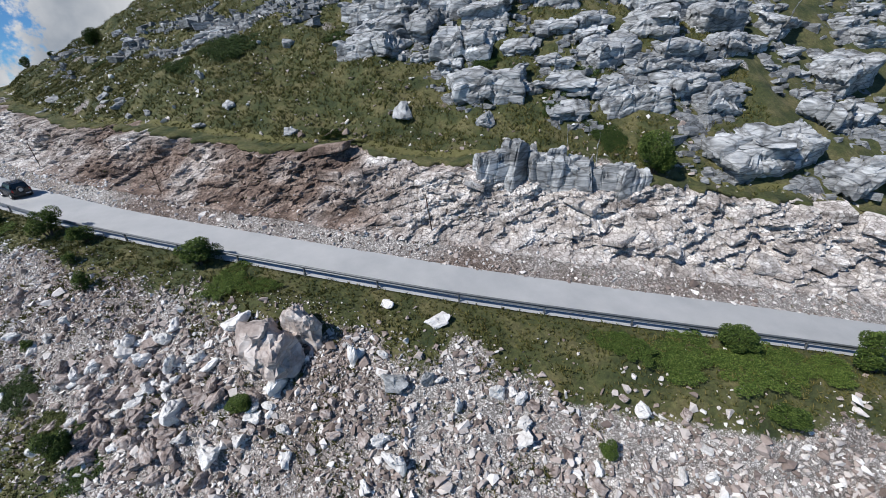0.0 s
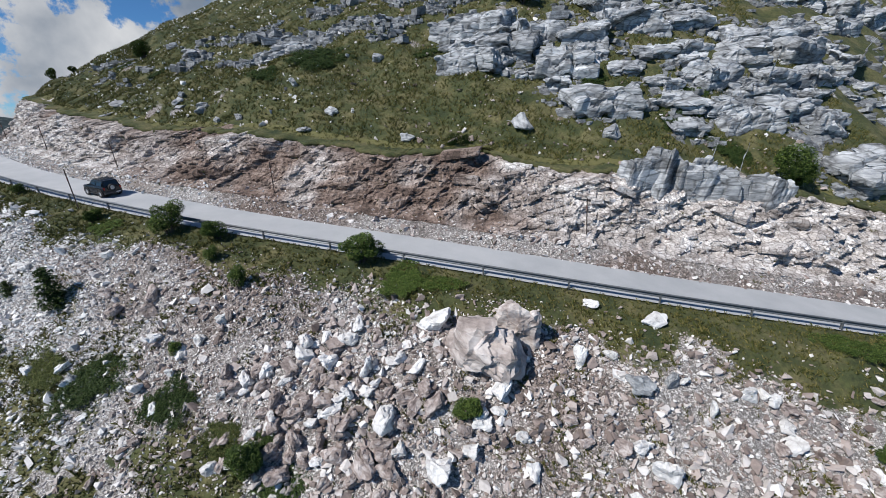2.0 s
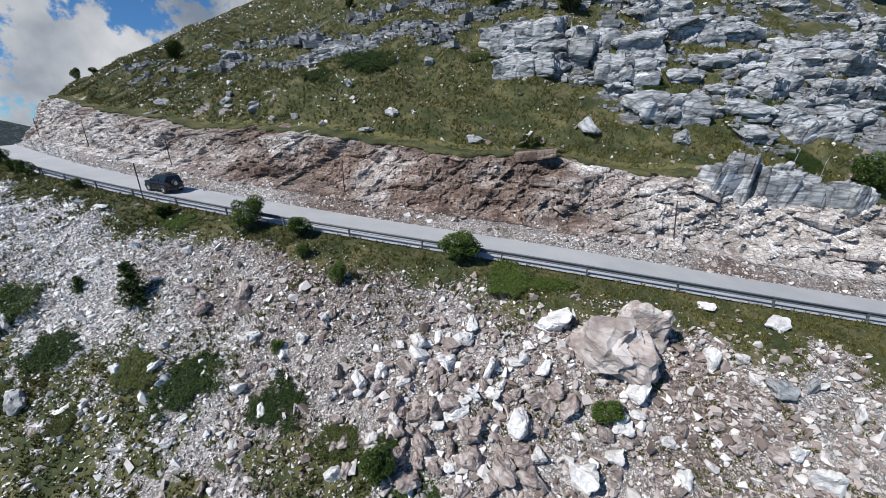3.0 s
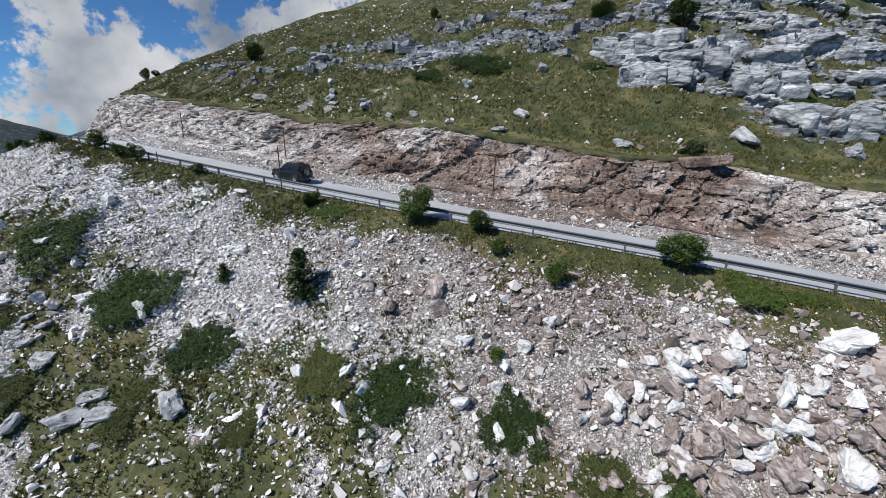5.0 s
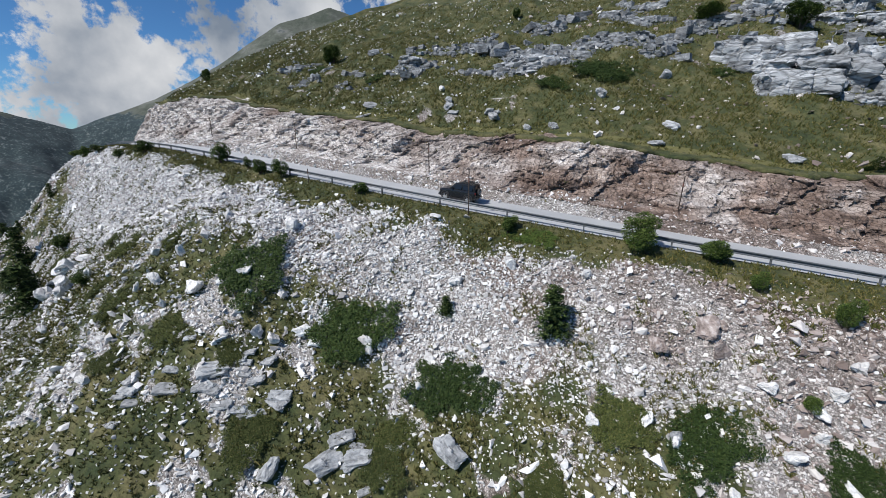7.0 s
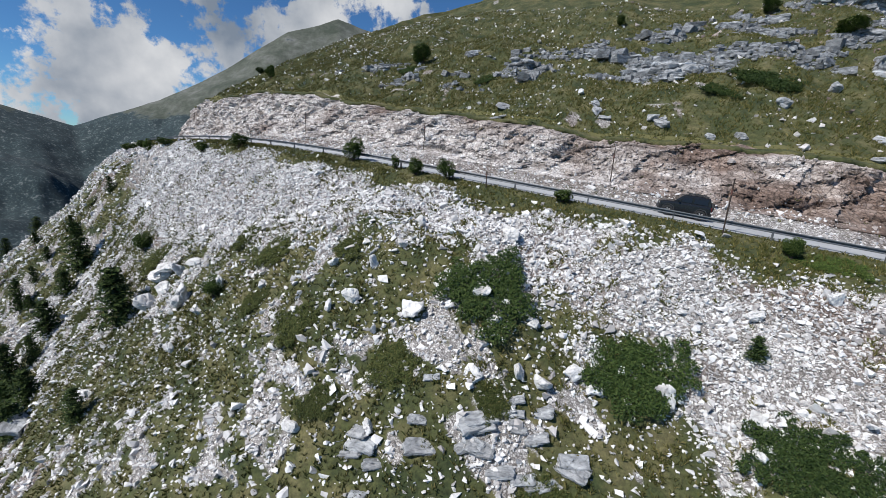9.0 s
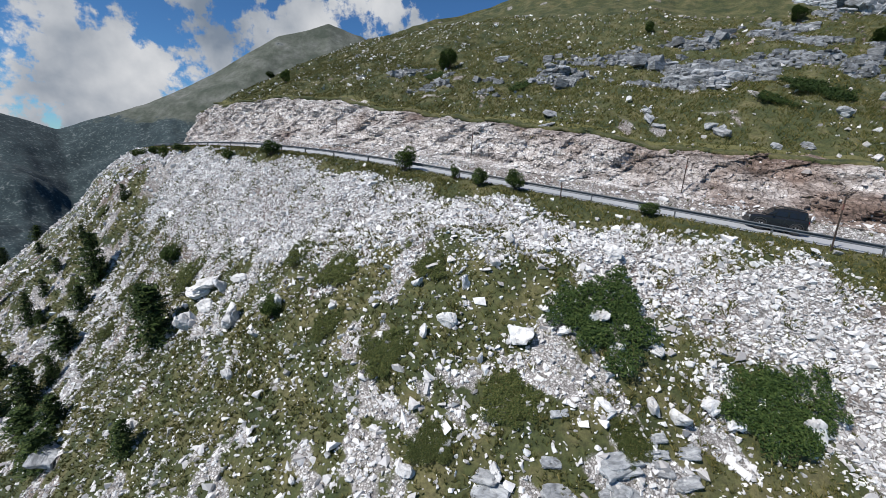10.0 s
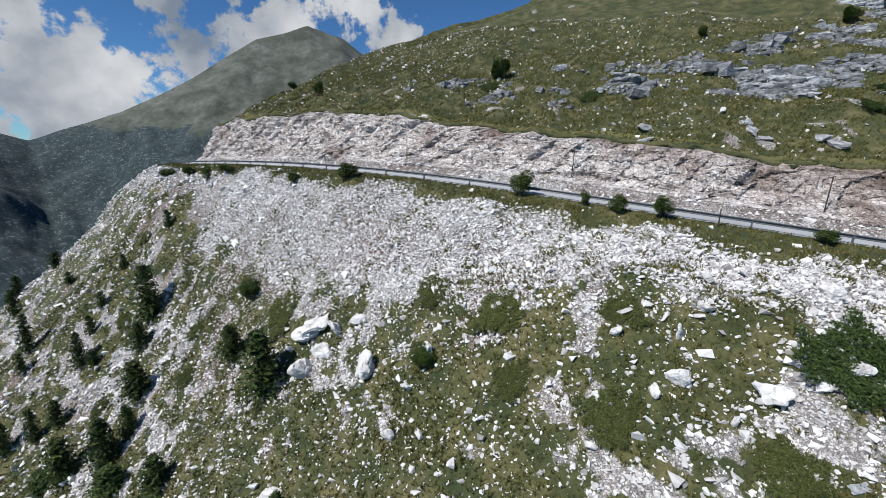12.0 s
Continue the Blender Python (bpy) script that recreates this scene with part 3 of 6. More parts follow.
def strew(name, templates, where, size, rot, mat, label, category, stretch=None):
    """Many small pieces in one mesh."""
    V, F, base = [], [], 0
    pick = np.random.default_rng(len(where)).integers(0, len(templates), len(where))
    for k, (tv, tf) in enumerate(templates):
        sel = np.nonzero(pick == k)[0]
        if not len(sel):
            continue
        loc = tv[None] * size[sel][:, None, None]
        if stretch is not None:
            loc = loc * stretch[sel][:, None, :]
        v = np.einsum("nij,nkj->nki", rot[sel], loc) + where[sel][:, None, :]
        fidx = tf[None] + (np.arange(len(sel)) * len(tv))[:, None, None] + base
        V.append(v.reshape(-1, 3))
        F.append(fidx.reshape(-1, 3))
        base += len(sel) * len(tv)
    V, F = np.concatenate(V), np.concatenate(F)
    me = bpy.data.meshes.new(name)
    me.vertices.add(len(V))
    me.vertices.foreach_set("co", V.reshape(-1))
    me.loops.add(len(F) * 3)
    me.loops.foreach_set("vertex_index", F.reshape(-1).astype(np.int32))
    me.polygons.add(len(F))
    me.polygons.foreach_set("loop_start", (np.arange(len(F)) * 3).astype(np.int32))
    me.polygons.foreach_set("loop_total", np.full(len(F), 3, np.int32))
    me.polygons.foreach_set("use_smooth", np.zeros(len(F), bool))
    me.materials.append(mat)
    me.update()
    me.validate()
    return tagged(new(name, me), label, category, kind="stuff")


def singles(name, templates, where, size, rot, mat, stretch):
    """The same pieces as objects of their own, on shared meshes."""
    meshes = []
    for tv, tf in templates:
        meshes.append(mesh_of(name, tv, tf, [mat]))
    out = []
    for k in range(len(where)):
        ob = new(name, meshes[k % len(meshes)])
        m = Matrix([list(r) for r in rot[k]]).to_4x4() @ Matrix.Diagonal((*(stretch[k] * size[k]), 1))
        m.translation = Vector(where[k])
        ob.matrix_world = m
        out.append(ob)
    return out


def own_random(nt):
    """A random number for each piece, joined or single."""
    a = nt.nodes.new("ShaderNodeMath")
    nt.links.new(nt.nodes.new("ShaderNodeNewGeometry").outputs["Random Per Island"], a.inputs[0])
    nt.links.new(nt.nodes.new("ShaderNodeObjectInfo").outputs["Random"], a.inputs[1])
    b = nt.nodes.new("ShaderNodeMath")
    b.operation = "FRACT"
    nt.links.new(a.outputs[0], b.inputs[0])
    return b.outputs[0]


def stone_material(name, island, earthy=True):
    """Broken limestone: white, grey and rusty pieces side by side."""
    m, nt, b = shader(name, 0.88)
    pos = position(nt)
    if island:
        rand = own_random(nt)
    else:
        rand = nt.nodes.new("ShaderNodeObjectInfo").outputs["Random"]
    white = ramp(nt, rand, [(0.0, (0.32, 0.305, 0.30)), (0.22, (0.52, 0.505, 0.50)), (0.6, (0.70, 0.69, 0.685)), (1.0, (0.85, 0.845, 0.84))])
    rust = ramp(nt, rand, [(0.0, (0.14, 0.107, 0.094)), (0.3, (0.30, 0.245, 0.222)), (0.55, (0.45, 0.392, 0.368)), (0.78, (0.60, 0.568, 0.55)), (1.0, (0.86, 0.85, 0.845))])
    sep = nt.nodes.new("ShaderNodeSeparateXYZ")
    nt.links.new(pos, sep.inputs[0])
    big = tex(nt, "noise", 0.22, 3, 0.55, pos)
    lean = nt.nodes.new("ShaderNodeMapRange")
    nt.links.new(sep.outputs["X"], lean.inputs["Value"])
    lean.inputs["From Min"].default_value = -41
    lean.inputs["From Max"].default_value = -17
    lean.inputs["To Min"].default_value = -0.34
    lean.inputs["To Max"].default_value = 0.24
    sm = nt.nodes.new("ShaderNodeMath")
    nt.links.new(big.outputs["Fac"], sm.inputs[0])
    nt.links.new(lean.outputs[0], sm.inputs[1])
    which = ramp(nt, sm.outputs[0], [(0.44, (0, 0, 0)), (0.60, (1, 1, 1))])
    base = mix(nt, which.outputs[0], white.outputs[0], rust.outputs[0]) if earthy else white.outputs[0]
    grain = tex(nt, "noise", 5.0, 6, 0.7, pos)
    g = ramp(nt, grain.outputs["Fac"], [(0.28, (0.62, 0.6, 0.58)), (0.5, (0.95, 0.95, 0.95)), (0.75, (1, 1, 1))])
    nt.links.new(mix(nt, 0.85, base, g.outputs[0], "MULTIPLY"), b.inputs["Base Color"])
    bump(nt, b, grain.outputs["Fac"], 0.6, 0.05)
    return m


def boulder_material(name, dark, midc, light, streak=0.0, scale=2.8):
    m, nt, b = shader(name, 0.86)
    tc = nt.nodes.new("ShaderNodeTexCoord").outputs["Object"]
    info = nt.nodes.new("ShaderNodeObjectInfo")
    sh = nt.nodes.new("ShaderNodeVectorMath")
    sh.operation = "ADD"
    nt.links.new(tc, sh.inputs[0])
    nt.links.new(info.outputs["Location"], sh.inputs[1])
    mp = nt.nodes.new("ShaderNodeMapping")
    mp.inputs["Scale"].default_value = (1, 1, 1 + streak)
    nt.links.new(sh.outputs[0], mp.inputs["Vector"])
    a = tex(nt, "noise", scale, 8, 0.66, mp.outputs[0])
    a.inputs["Distortion"].default_value = 0.4
    v = tex(nt, "voronoi", scale * 0.9, coord=mp.outputs[0])
    v.feature = "DISTANCE_TO_EDGE"
    crack = ramp(nt, v.outputs["Distance"], [(0.0, (0.35, 0.33, 0.32)), (0.05, (1, 1, 1))])
    c = ramp(nt, a.outputs["Fac"], [(0.30, dark), (0.48, midc), (0.66, light)])
    tone = ramp(nt, info.outputs["Random"], [(0.0, (0.78, 0.77, 0.76)), (1.0, (1.0, 1.0, 1.0))])
    col = mix(nt, 0.3, c.outputs[0], crack.outputs[0], "MULTIPLY")
    nt.links.new(mix(nt, 1.0, col, tone.outputs[0], "MULTIPLY"), b.inputs["Base Color"])
    bump(nt, b, a.outputs["Fac"], 1.0, 0.12)
    return m


M_SCREE = stone_material("scree_stone", True)
M_PALE = stone_material("bright_stone", True, False)
M_WHITE = boulder_material("white_limestone", (0.48, 0.46, 0.45), (0.74, 0.735, 0.73), (0.86, 0.86, 0.86))
M_BROWN = boulder_material("rusty_limestone", (0.10, 0.076, 0.067), (0.33, 0.272, 0.25), (0.60, 0.55, 0.53), 1.6)
M_PINK = boulder_material("pinkish_limestone", (0.20, 0.160, 0.145), (0.43, 0.375, 0.35), (0.66, 0.62, 0.60), 1.4)
M_GREY = boulder_material("weathered_grey_limestone", (0.115, 0.12, 0.126), (0.33, 0.345, 0.36), (0.56, 0.575, 0.59), 2.5)


def rough_stone(seed, count=22, flat=0.75, boxy=False, fine=False):
    """An angular stone about one metre across, with chipped faces."""
    g = np.random.default_rng(seed)
    if boxy:
        c = np.array([[x, y, z] for x in (-0.5, 0.5) for y in (-0.5, 0.5) for z in (-0.5, 0.5)])
        c = c * g.uniform(0.72, 1.0, (8, 3))
        extra = g.uniform(-0.5, 0.5, (10, 3))
        ax = g.integers(0, 3, 10)
        extra[np.arange(10), ax] = np.sign(extra[np.arange(10), ax]) * 0.5
        pts = np.concatenate([c, extra * 0.93]) * np.array([1, 0.9, flat])
    else:
        pts = stone_points(g, count, flat)
    bm = hull(pts)
    bmesh.ops.bevel(bm, geom=bm.edges[:] + bm.verts[:], offset=0.022, segments=1, affect="EDGES")
    bmesh.ops.triangulate(bm, faces=bm.faces[:])
    bmesh.ops.subdivide_edges(bm, edges=[e for e in bm.edges if e.calc_length() > 0.28], cuts=1)
    if fine:
        for _ in range(2):
            bmesh.ops.subdivide_edges(bm, edges=[e for e in bm.edges if e.calc_length() > 0.13], cuts=1)
            bmesh.ops.triangulate(bm, faces=bm.faces[:])
    for v in bm.verts:
        n = noise.noise(v.co * 3.1 + Vector((seed, 0, 0))) * 0.05 + noise.noise(v.co * 8.0 + Vector((0, seed, 0))) * 0.022
        if fine:
            n += 0.045 * (noise.cell(v.co * 3.6 + Vector((seed, 0.3, 0))) - 0.5) + 0.03 * noise.noise(v.co * 17.0)
        v.co += v.co.normalized() * n
    return bm


def crag(seed):
    """A big rock, split by steep joints and ragged on its faces."""
    bm = rough_stone(seed, 26, 0.85, False, True)
    for _ in range(2):
        bmesh.ops.subdivide_edges(bm, edges=[e for e in bm.edges if e.calc_length() > 0.05], cuts=1)
        bmesh.ops.triangulate(bm, faces=bm.faces[:])
    for v in bm.verts:
        q = v.co
        step = math.floor((q.x * 0.9 + q.y * 0.5 + 0.3 * q.z + 0.08 * noise.noise(q * 4.0)) * 5.0)
        lay_ = math.floor((q.z - 0.3 * q.x + 0.08 * noise.noise(q * 3.0)) * 3.5)
        d = 0.10 * (noise.cell(Vector((step, seed, 0.5))) - 0.5) + 0.06 * (noise.cell(Vector((lay_, step, seed + 0.5))) - 0.5)
        v.co = q * (1 + d + 0.05 * noise.noise(q * 6.0) + 0.03 * noise.noise(q * 15.0))
    return bm


def stone_mesh(name, bm, mat):
    me = bpy.data.meshes.new(name)
    bm.to_mesh(me)
    bm.free()
    me.materials.append(mat)
    return me


def on_sheet(s, n):
    """The ground sheet's point at s, n, read between its corners."""
    i = min(max(s / STEP, 0), len(S_AT) - 1.001)
    j = int(np.searchsorted(N_AT, n)) - 1
    j = min(max(j, 0), len(N_AT) - 2)
    a, fi = int(i), i - int(i)
    fj = (n - N_AT[j]) / (N_AT[j + 1] - N_AT[j])
    q = GROUND[a:a + 2, j:j + 2]
    return (q[0, 0] * (1 - fi) + q[1, 0] * fi) * (1 - fj) + (q[0, 1] * (1 - fi) + q[1, 1] * fi) * fj


def at_land(s, n):
    """A point of the ground and the way out of it."""
    e = 0.35
    p = on_sheet(s, n)
    nor = np.cross(on_sheet(s, n + e) - on_sheet(s, n - e), on_sheet(s + e, n) - on_sheet(s - e, n))
    nor = nor / np.linalg.norm(nor)
    if nor[2] < 0:
        nor = -nor
    return Vector(p), Vector(nor)


BOULDERS = {}
for key, mat in (("white", M_WHITE), ("brown", M_BROWN), ("grey", M_GREY)):
    BOULDERS[key] = [stone_mesh("boulder", rough_stone(100 + 13 * k, 15 + k % 4, 0.62 + 0.05 * (k % 5), False, True), mat) for k in range(8)]
WORDS = {"white": "white limestone boulder lying on the scree slope", "brown": "rust-brown limestone boulder lodged in the scree", "grey": "weathered grey limestone rock in the grass"}


def boulder(s, n, w, h, kind="white", sink=0.22, seed=None):
    k = int(abs(s * 7.3 + n * 3.1)) if seed is None else seed
    g = random.Random(k * 31 + int(s * 10))
    p, nor = at_land(s, n)
    ob = new("boulder", BOULDERS[kind][k % 8])
    q = Vector((0, 0, 1)).lerp(nor, 0.45).to_track_quat("Z", "Y").to_matrix().to_4x4()
    deep = w * g.uniform(0.7, 0.95)
    ob.matrix_world = Matrix.Translation(p + nor * (h * (0.5 - sink))) @ q @ pose(0, 0, 0, g.uniform(-18, 18), g.uniform(-18, 18), g.uniform(0, 360)) @ Matrix.Diagonal((w * 1.08, deep * 1.08, h * 1.5, 1))
    return tagged(ob, WORDS[kind], "boulder", "boulders below the road" if n < 0 else "rocks on the meadow")


LOW_WHITE = [(72.8, -9.0, 1.25, 1.03), (80.8, -7.0, 0.78, 0.73), (71.6, -5.6, 1.86, 1.01), (68.8, -7.4, 1.17, 1.17), (65.2, -3.3, 0.95, 0.48), (62.8, -3.8, 1.29, 0.62),
             (76.8, -7.0, 0.87, 1.09), (75.6, -7.6, 1.03, 0.82), (74.0, -7.6, 0.86, 0.97), (74.8, -6.2, 0.87, 0.70), (70.8, -9.8, 1.20, 1.09), (63.6, -8.8, 1.30, 1.04),
             (66.0, -5.8, 0.69, 1.00), (68.0, -8.6, 0.58, 0.58), (61.6, -6.8, 0.61, 0.76), (59.2, -7.4, 1.15, 0.60)]
MID_WHITE = [(106.6, -11.6, 1.2, 1.0), (109.8, -12.8, 0.55, 0.73), (102.4, -11.8, 0.68, 0.98), (101.6, -11.6, 0.87, 0.77), (100.8, -10.8, 0.89, 0.55), (98.0, -10.0, 0.86, 1.0), (109.2, -12.2, 0.9, 0.7), (112.0, -17.4, 0.42, 0.33),
             (106.0, -15.2, 0.66, 0.55), (108.4, -16.2, 0.69, 0.53), (100.0, -10.8, 0.81, 0.58), (104.4, -7.4, 0.99, 0.74), (103.6, -12.6, 0.7, 0.39), (108.4, -8.2, 0.78, 0.64), (105.2, -11.2, 0.65, 0.47), (102.4, -10.2, 0.59, 0.5),
             (103.6, -11.0, 0.62, 0.54), (111.2, -11.0, 0.69, 0.6), (109.2, -10.6, 0.55, 0.79), (108.4, -9.6, 0.81, 0.67), (104.4, -10.4, 0.97, 0.89), (107.6, -12.8, 0.42, 0.64), (83.6, -8.2, 0.79, 0.56),
             (92.8, -5.8, 0.58, 0.69), (89.6, -5.4, 0.61, 0.56), (95.2, -10.4, 0.58, 0.67), (88.8, -10.4, 0.61, 0.73), (86.4, -10.4, 0.46, 0.76), (87.2, -10.0, 0.71, 0.47), (95.2, -9.4, 0.65, 0.6), (95.2, -6.6, 0.76, 0.6)]
FAR_WHITE = [(126.8, -12.0, 2.3, 1.2), (125.6, -13.0, 1.7, 0.9), (127.6, -12.4, 1.9, 1.2), (125.2, -12.0, 1.09, 1.43), (126.4, -13.8, 1.49, 1.6), (122.0, -13.2, 1.9, 1.4), (118.8, -12.2, 0.71, 1.02), (119.2, -13.6, 0.68, 0.68),
             (123.6, -18.2, 1.15, 0.87), (125.2, -18.2, 0.58, 0.58), (119.2, -15.2, 0.67, 0.73), (124.0, -11.4, 1.21, 0.67)]
LOW_BROWN = [(74.4, -9.4, 1.2, 0.7), (74.4, -10.2, 1.0, 0.75), (71.6, -8.0, 0.86, 0.70), (85.2, -6.6, 1.22, 0.93), (84.8, -7.2, 0.86, 0.82), (86.8, -7.4, 0.93, 0.8), (79.6, -8.8, 0.77, 0.50), (88.0, -7.0, 0.72, 0.57),
             (72.4, -10.2, 1.03, 0.76), (76.0, -10.0, 0.98, 0.76), (70.0, -8.8, 0.74, 0.53), (66.4, -8.0, 0.63, 0.47), (64.8, -8.4, 0.82, 0.51), (81.6, -6.6, 0.65, 0.59)]
for row in LOW_WHITE + MID_WHITE + FAR_WHITE:
    boulder(*row)
for row in LOW_BROWN:
    boulder(*row, kind="brown")
for row in [(86.4, -10.2, 0.51, 0.52), (79.6, -9.2, 0.50, 0.48), (64.0, -6.6, 1.23, 0.92), (62.8, -6.2, 0.72, 0.82), (129.6, -20.8, 2.38, 1.58), (99.2, -14.6, 1.12, 0.8), (97.6, -13.6, 1.6, 0.7), (93.2, -12.2, 1.47, 0.9)]:
    boulder(*row, kind="grey")
# the two big pink-brown rocks by the verge
for row in [(69.6, -6.4, 3.6, 2.6, 3), (68.3, -5.4, 2.3, 2.1, 5)]:
    ob = boulder(*row[:4], kind="brown", sink=0.3, seed=row[4])
    ob.data = stone_mesh("boulder", crag(row[4]), M_PINK)
    tagged(ob, "big pink-brown limestone rock standing at the verge", "boulder")
for row in [(90.4, 13.0, 1.34, 0.98), (84.4, 19.2, 1.42, 0.91), (98.8, 9.4, 1.81, 1.06), (99.6, 10.2, 1.27, 0.85), (84.8, 10.6, 1.54, 0.62), (93.6, 9.0, 0.94, 0.58), (86.0, 8.2, 1.23, 0.51), (77.2, 8.8, 1.33, 0.92), (68.4, 11.4, 2.28, 1.29),
            (61.6, 10.8, 1.56, 1.07), (104.4, 11.4, 1.04, 0.73), (104.0, 10.6, 1.47, 0.63), (103.2, 10.2, 1.29, 0.48), (98.8, 10.0, 0.70, 0.64), (95.6, 8.4, 0.84, 0.53), (112.0, 9.0, 1.75, 0.55), (112.0, 7.6, 2.08, 0.49)]:
    boulder(*row, kind="grey", sink=0.34)


# thin blue-grey slabs cropping out low on the slope
FLAGS = [stone_mesh("flagstone", rough_stone(1700 + 7 * k, 18, 0.22, True, True), M_GREY) for k in range(5)]
g = random.Random(61)
for s0, n0, count in ((101.5, -13.2, 16), (103.5, -14.2, 12), (96.5, -13.2, 9), (106.0, -15.8, 6)):
    for k in range(count):
        s, n = s0 + g.gauss(0, 1.0), n0 + g.gauss(0, 0.45)
        p, nor = at_land(s, n)
        w = g.uniform(0.35, 0.95)
        ob = new("flagstone", FLAGS[g.randrange(5)])
        ob.matrix_world = Matrix.Translation(p + nor * 0.05) @ pose(0, 0, 0, g.uniform(8, 34), g.uniform(-16, 10), g.uniform(-35, 35)) @ Matrix.Diagonal((w * 1.5, w * 0.8, w * 1.1, 1))
        tagged(ob, "thin blue-grey limestone slab tilted out of the slope", "rock", "tilted slabs on the slope")

# scree over the slope below the road
def scatter(count, s0, s1, n0, n1, seed):
    g = np.random.default_rng(seed)
    return g.uniform(s0, s1, count), g.uniform(n0, n1, count), g


def lay(name, count, box, seed, keep, median, spread, top, mat, label, flat=(0.85, 1.25), lift=0.2, category="stones", loose=0):
    s, n, g = scatter(count, *box, seed)
    k = g.uniform(0, 1, count) < keep(s, n)
    s, n = s[k], n[k]
    size = np.minimum(median * np.exp(g.normal(0, spread, len(s))), top)
    p = land(s, n)
    p[:, 2] += size * lift
    stretch = np.stack([g.uniform(0.9, 1.3, len(s)), g.uniform(0.85, 1.1, len(s)), g.uniform(*flat, len(s))], -1)
    rot = turns(g, len(s), 1.6)
    big = np.argsort(-size)[:loose]
    for ob in singles("rock", PEBBLES, p[big], size[big], rot[big], mat, stretch[big]):
        tagged(ob, "angular broken limestone rock lying on the scree", "rock", "loose rocks on the scree")
    rest = np.setdiff1d(np.arange(len(s)), big)
    return strew(name, PEBBLES, p[rest], size[rest], rot[rest], mat, label, category, stretch[rest])


def bare(s, n):
    """Where loose stone lies below the road."""
    x = x_of_s(s)
    v = 1 - grassy(s, n)
    return np.clip(v * 0.85 + 0.32 * smooth(5.0, 8.0, -n) + 0.06, 0, 1) * smooth(2.5, 4.0, -n)


lay("scree", 96000, (38, 150, -20, -2.9), 5, bare, 0.125, 0.5, 0.5, M_SCREE, "loose pale limestone scree covering the slope below the road")
lay("rubble", 12000, (40, 150, -24, -4.4), 6, lambda s, n: bare(s, n) * (0.3 + 0.7 * smooth(-0.1, 0.4, fbm(s / 3.0, n / 3.0, 0, 3, 91))), 0.27, 0.4, 0.7, M_SCREE, "angular limestone blocks lying on the scree")
g = np.random.default_rng(15)
debris = []
for k in range(420):
    s, n = g.uniform(50, 85), g.uniform(-13.0, -5.4)
    if g.uniform() < 0.25 + 0.75 * float(smooth(-0.1, 0.4, fbm(np.array([s / 2.4]), np.array([n / 2.4]), 0, 3, 95)[0])):
        w = float(min(0.46 * np.exp(g.normal(0, 0.32)), 0.95))
        debris.append((w, s, n, w * g.uniform(0.5, 0.8), "white" if g.uniform() < 0.62 else "brown", 0.22))
for k in range(190):
    s, n = 75.2 + g.normal() * 2.4, -8.9 + g.normal() * 1.1
    w = float(min(0.56 * np.exp(g.normal(0, 0.38)), 1.2))
    debris.append((w, s, min(n, -6.4), w * g.uniform(0.55, 0.85), "brown" if g.uniform() < 0.7 else "white", 0.15))
debris.sort(reverse=True)
for w, s, n, h, kind, sink in debris[:200]:
    boulder(s, n, w, h, kind=kind, sink=sink)
COBBLES = [arrays_of(rough_stone(2100 + 9 * k, 13, 0.7)) for k in range(8)]
rest_ = np.array([(w, s, n) for w, s, n, *_ in debris[200:]])
at_ = land(rest_[:, 1], rest_[:, 2])
at_[:, 2] += 0.12 * rest_[:, 0]
strew("small_boulders", COBBLES, at_, rest_[:, 0], turns(g, len(rest_), 1.2), M_SCREE, "small white and brown limestone boulders among the debris", "boulders", np.stack([g.uniform(0.9, 1.25, len(rest_)), np.ones(len(rest_)), g.uniform(0.8, 1.2, len(rest_))], -1))
lay("broken_blocks", 5200, (40, 77, -14, -4.6), 17, lambda s, n: bare(s, n) * (0.35 + 0.65 * smooth(-0.1, 0.3, (1 - smooth(70, 77, s)) * fbm(s / 2.0, n / 2.0, 0, 3, 97))), 0.31, 0.35, 0.68, M_SCREE, "broken limestone blocks lying among the scree", loose=280)
lay("gravel", 42000, (58, 98, -12.5, -3.4), 18, lambda s, n: bare(s, n) * smooth(58, 68, s) * (1 - smooth(88, 98, s)), 0.085, 0.4, 0.25, M_SCREE, "fine pinkish limestone gravel on the slope")
lay("talus_chips", 66000, (86, 150, -10.5, -3.2), 16, lambda s, n: smooth(86, 98, s) * (1 - grassy(s, n)), 0.135, 0.42, 0.45, M_PALE, "bright white broken stone of the talus below the road")
lay("slope_stones", 30000, (92, 150, -25, -9.5), 19, lambda s, n: (1 - grassy(s, n)) ** 1.5, 0.16, 0.45, 0.5, M_PALE, "pale broken stone lying in bare runs between the grass")
lay("far_scree", 24000, (142, 205, -36, -3.0), 8, bare, 0.24, 0.5, 0.9, M_SCREE, "pale scree on the far shoulder of the slope")
lay("deep_scree", 20000, (60, 160, -46, -20), 9, bare, 0.22, 0.5, 0.9, M_SCREE, "pale stones low on the slope")
lay("verge_gravel", 15000, (40, 190, 0.82, 3.2), 12, lambda s, n: 1 - 0.5 * smooth(0.95, 1.6, n), 0.10, 0.5, 0.45, M_SCREE, "white gravel and fallen stones along the road's inner edge")
lay("fallen_stones", 11000, (30, 190, 1.3, 7.0), 13, lambda s, n: 1 - 0.92 * smooth(2.2, 3.4, n), 0.18, 0.5, 0.7, M_SCREE, "broken stones fallen from the rock cut", lift=0.0)
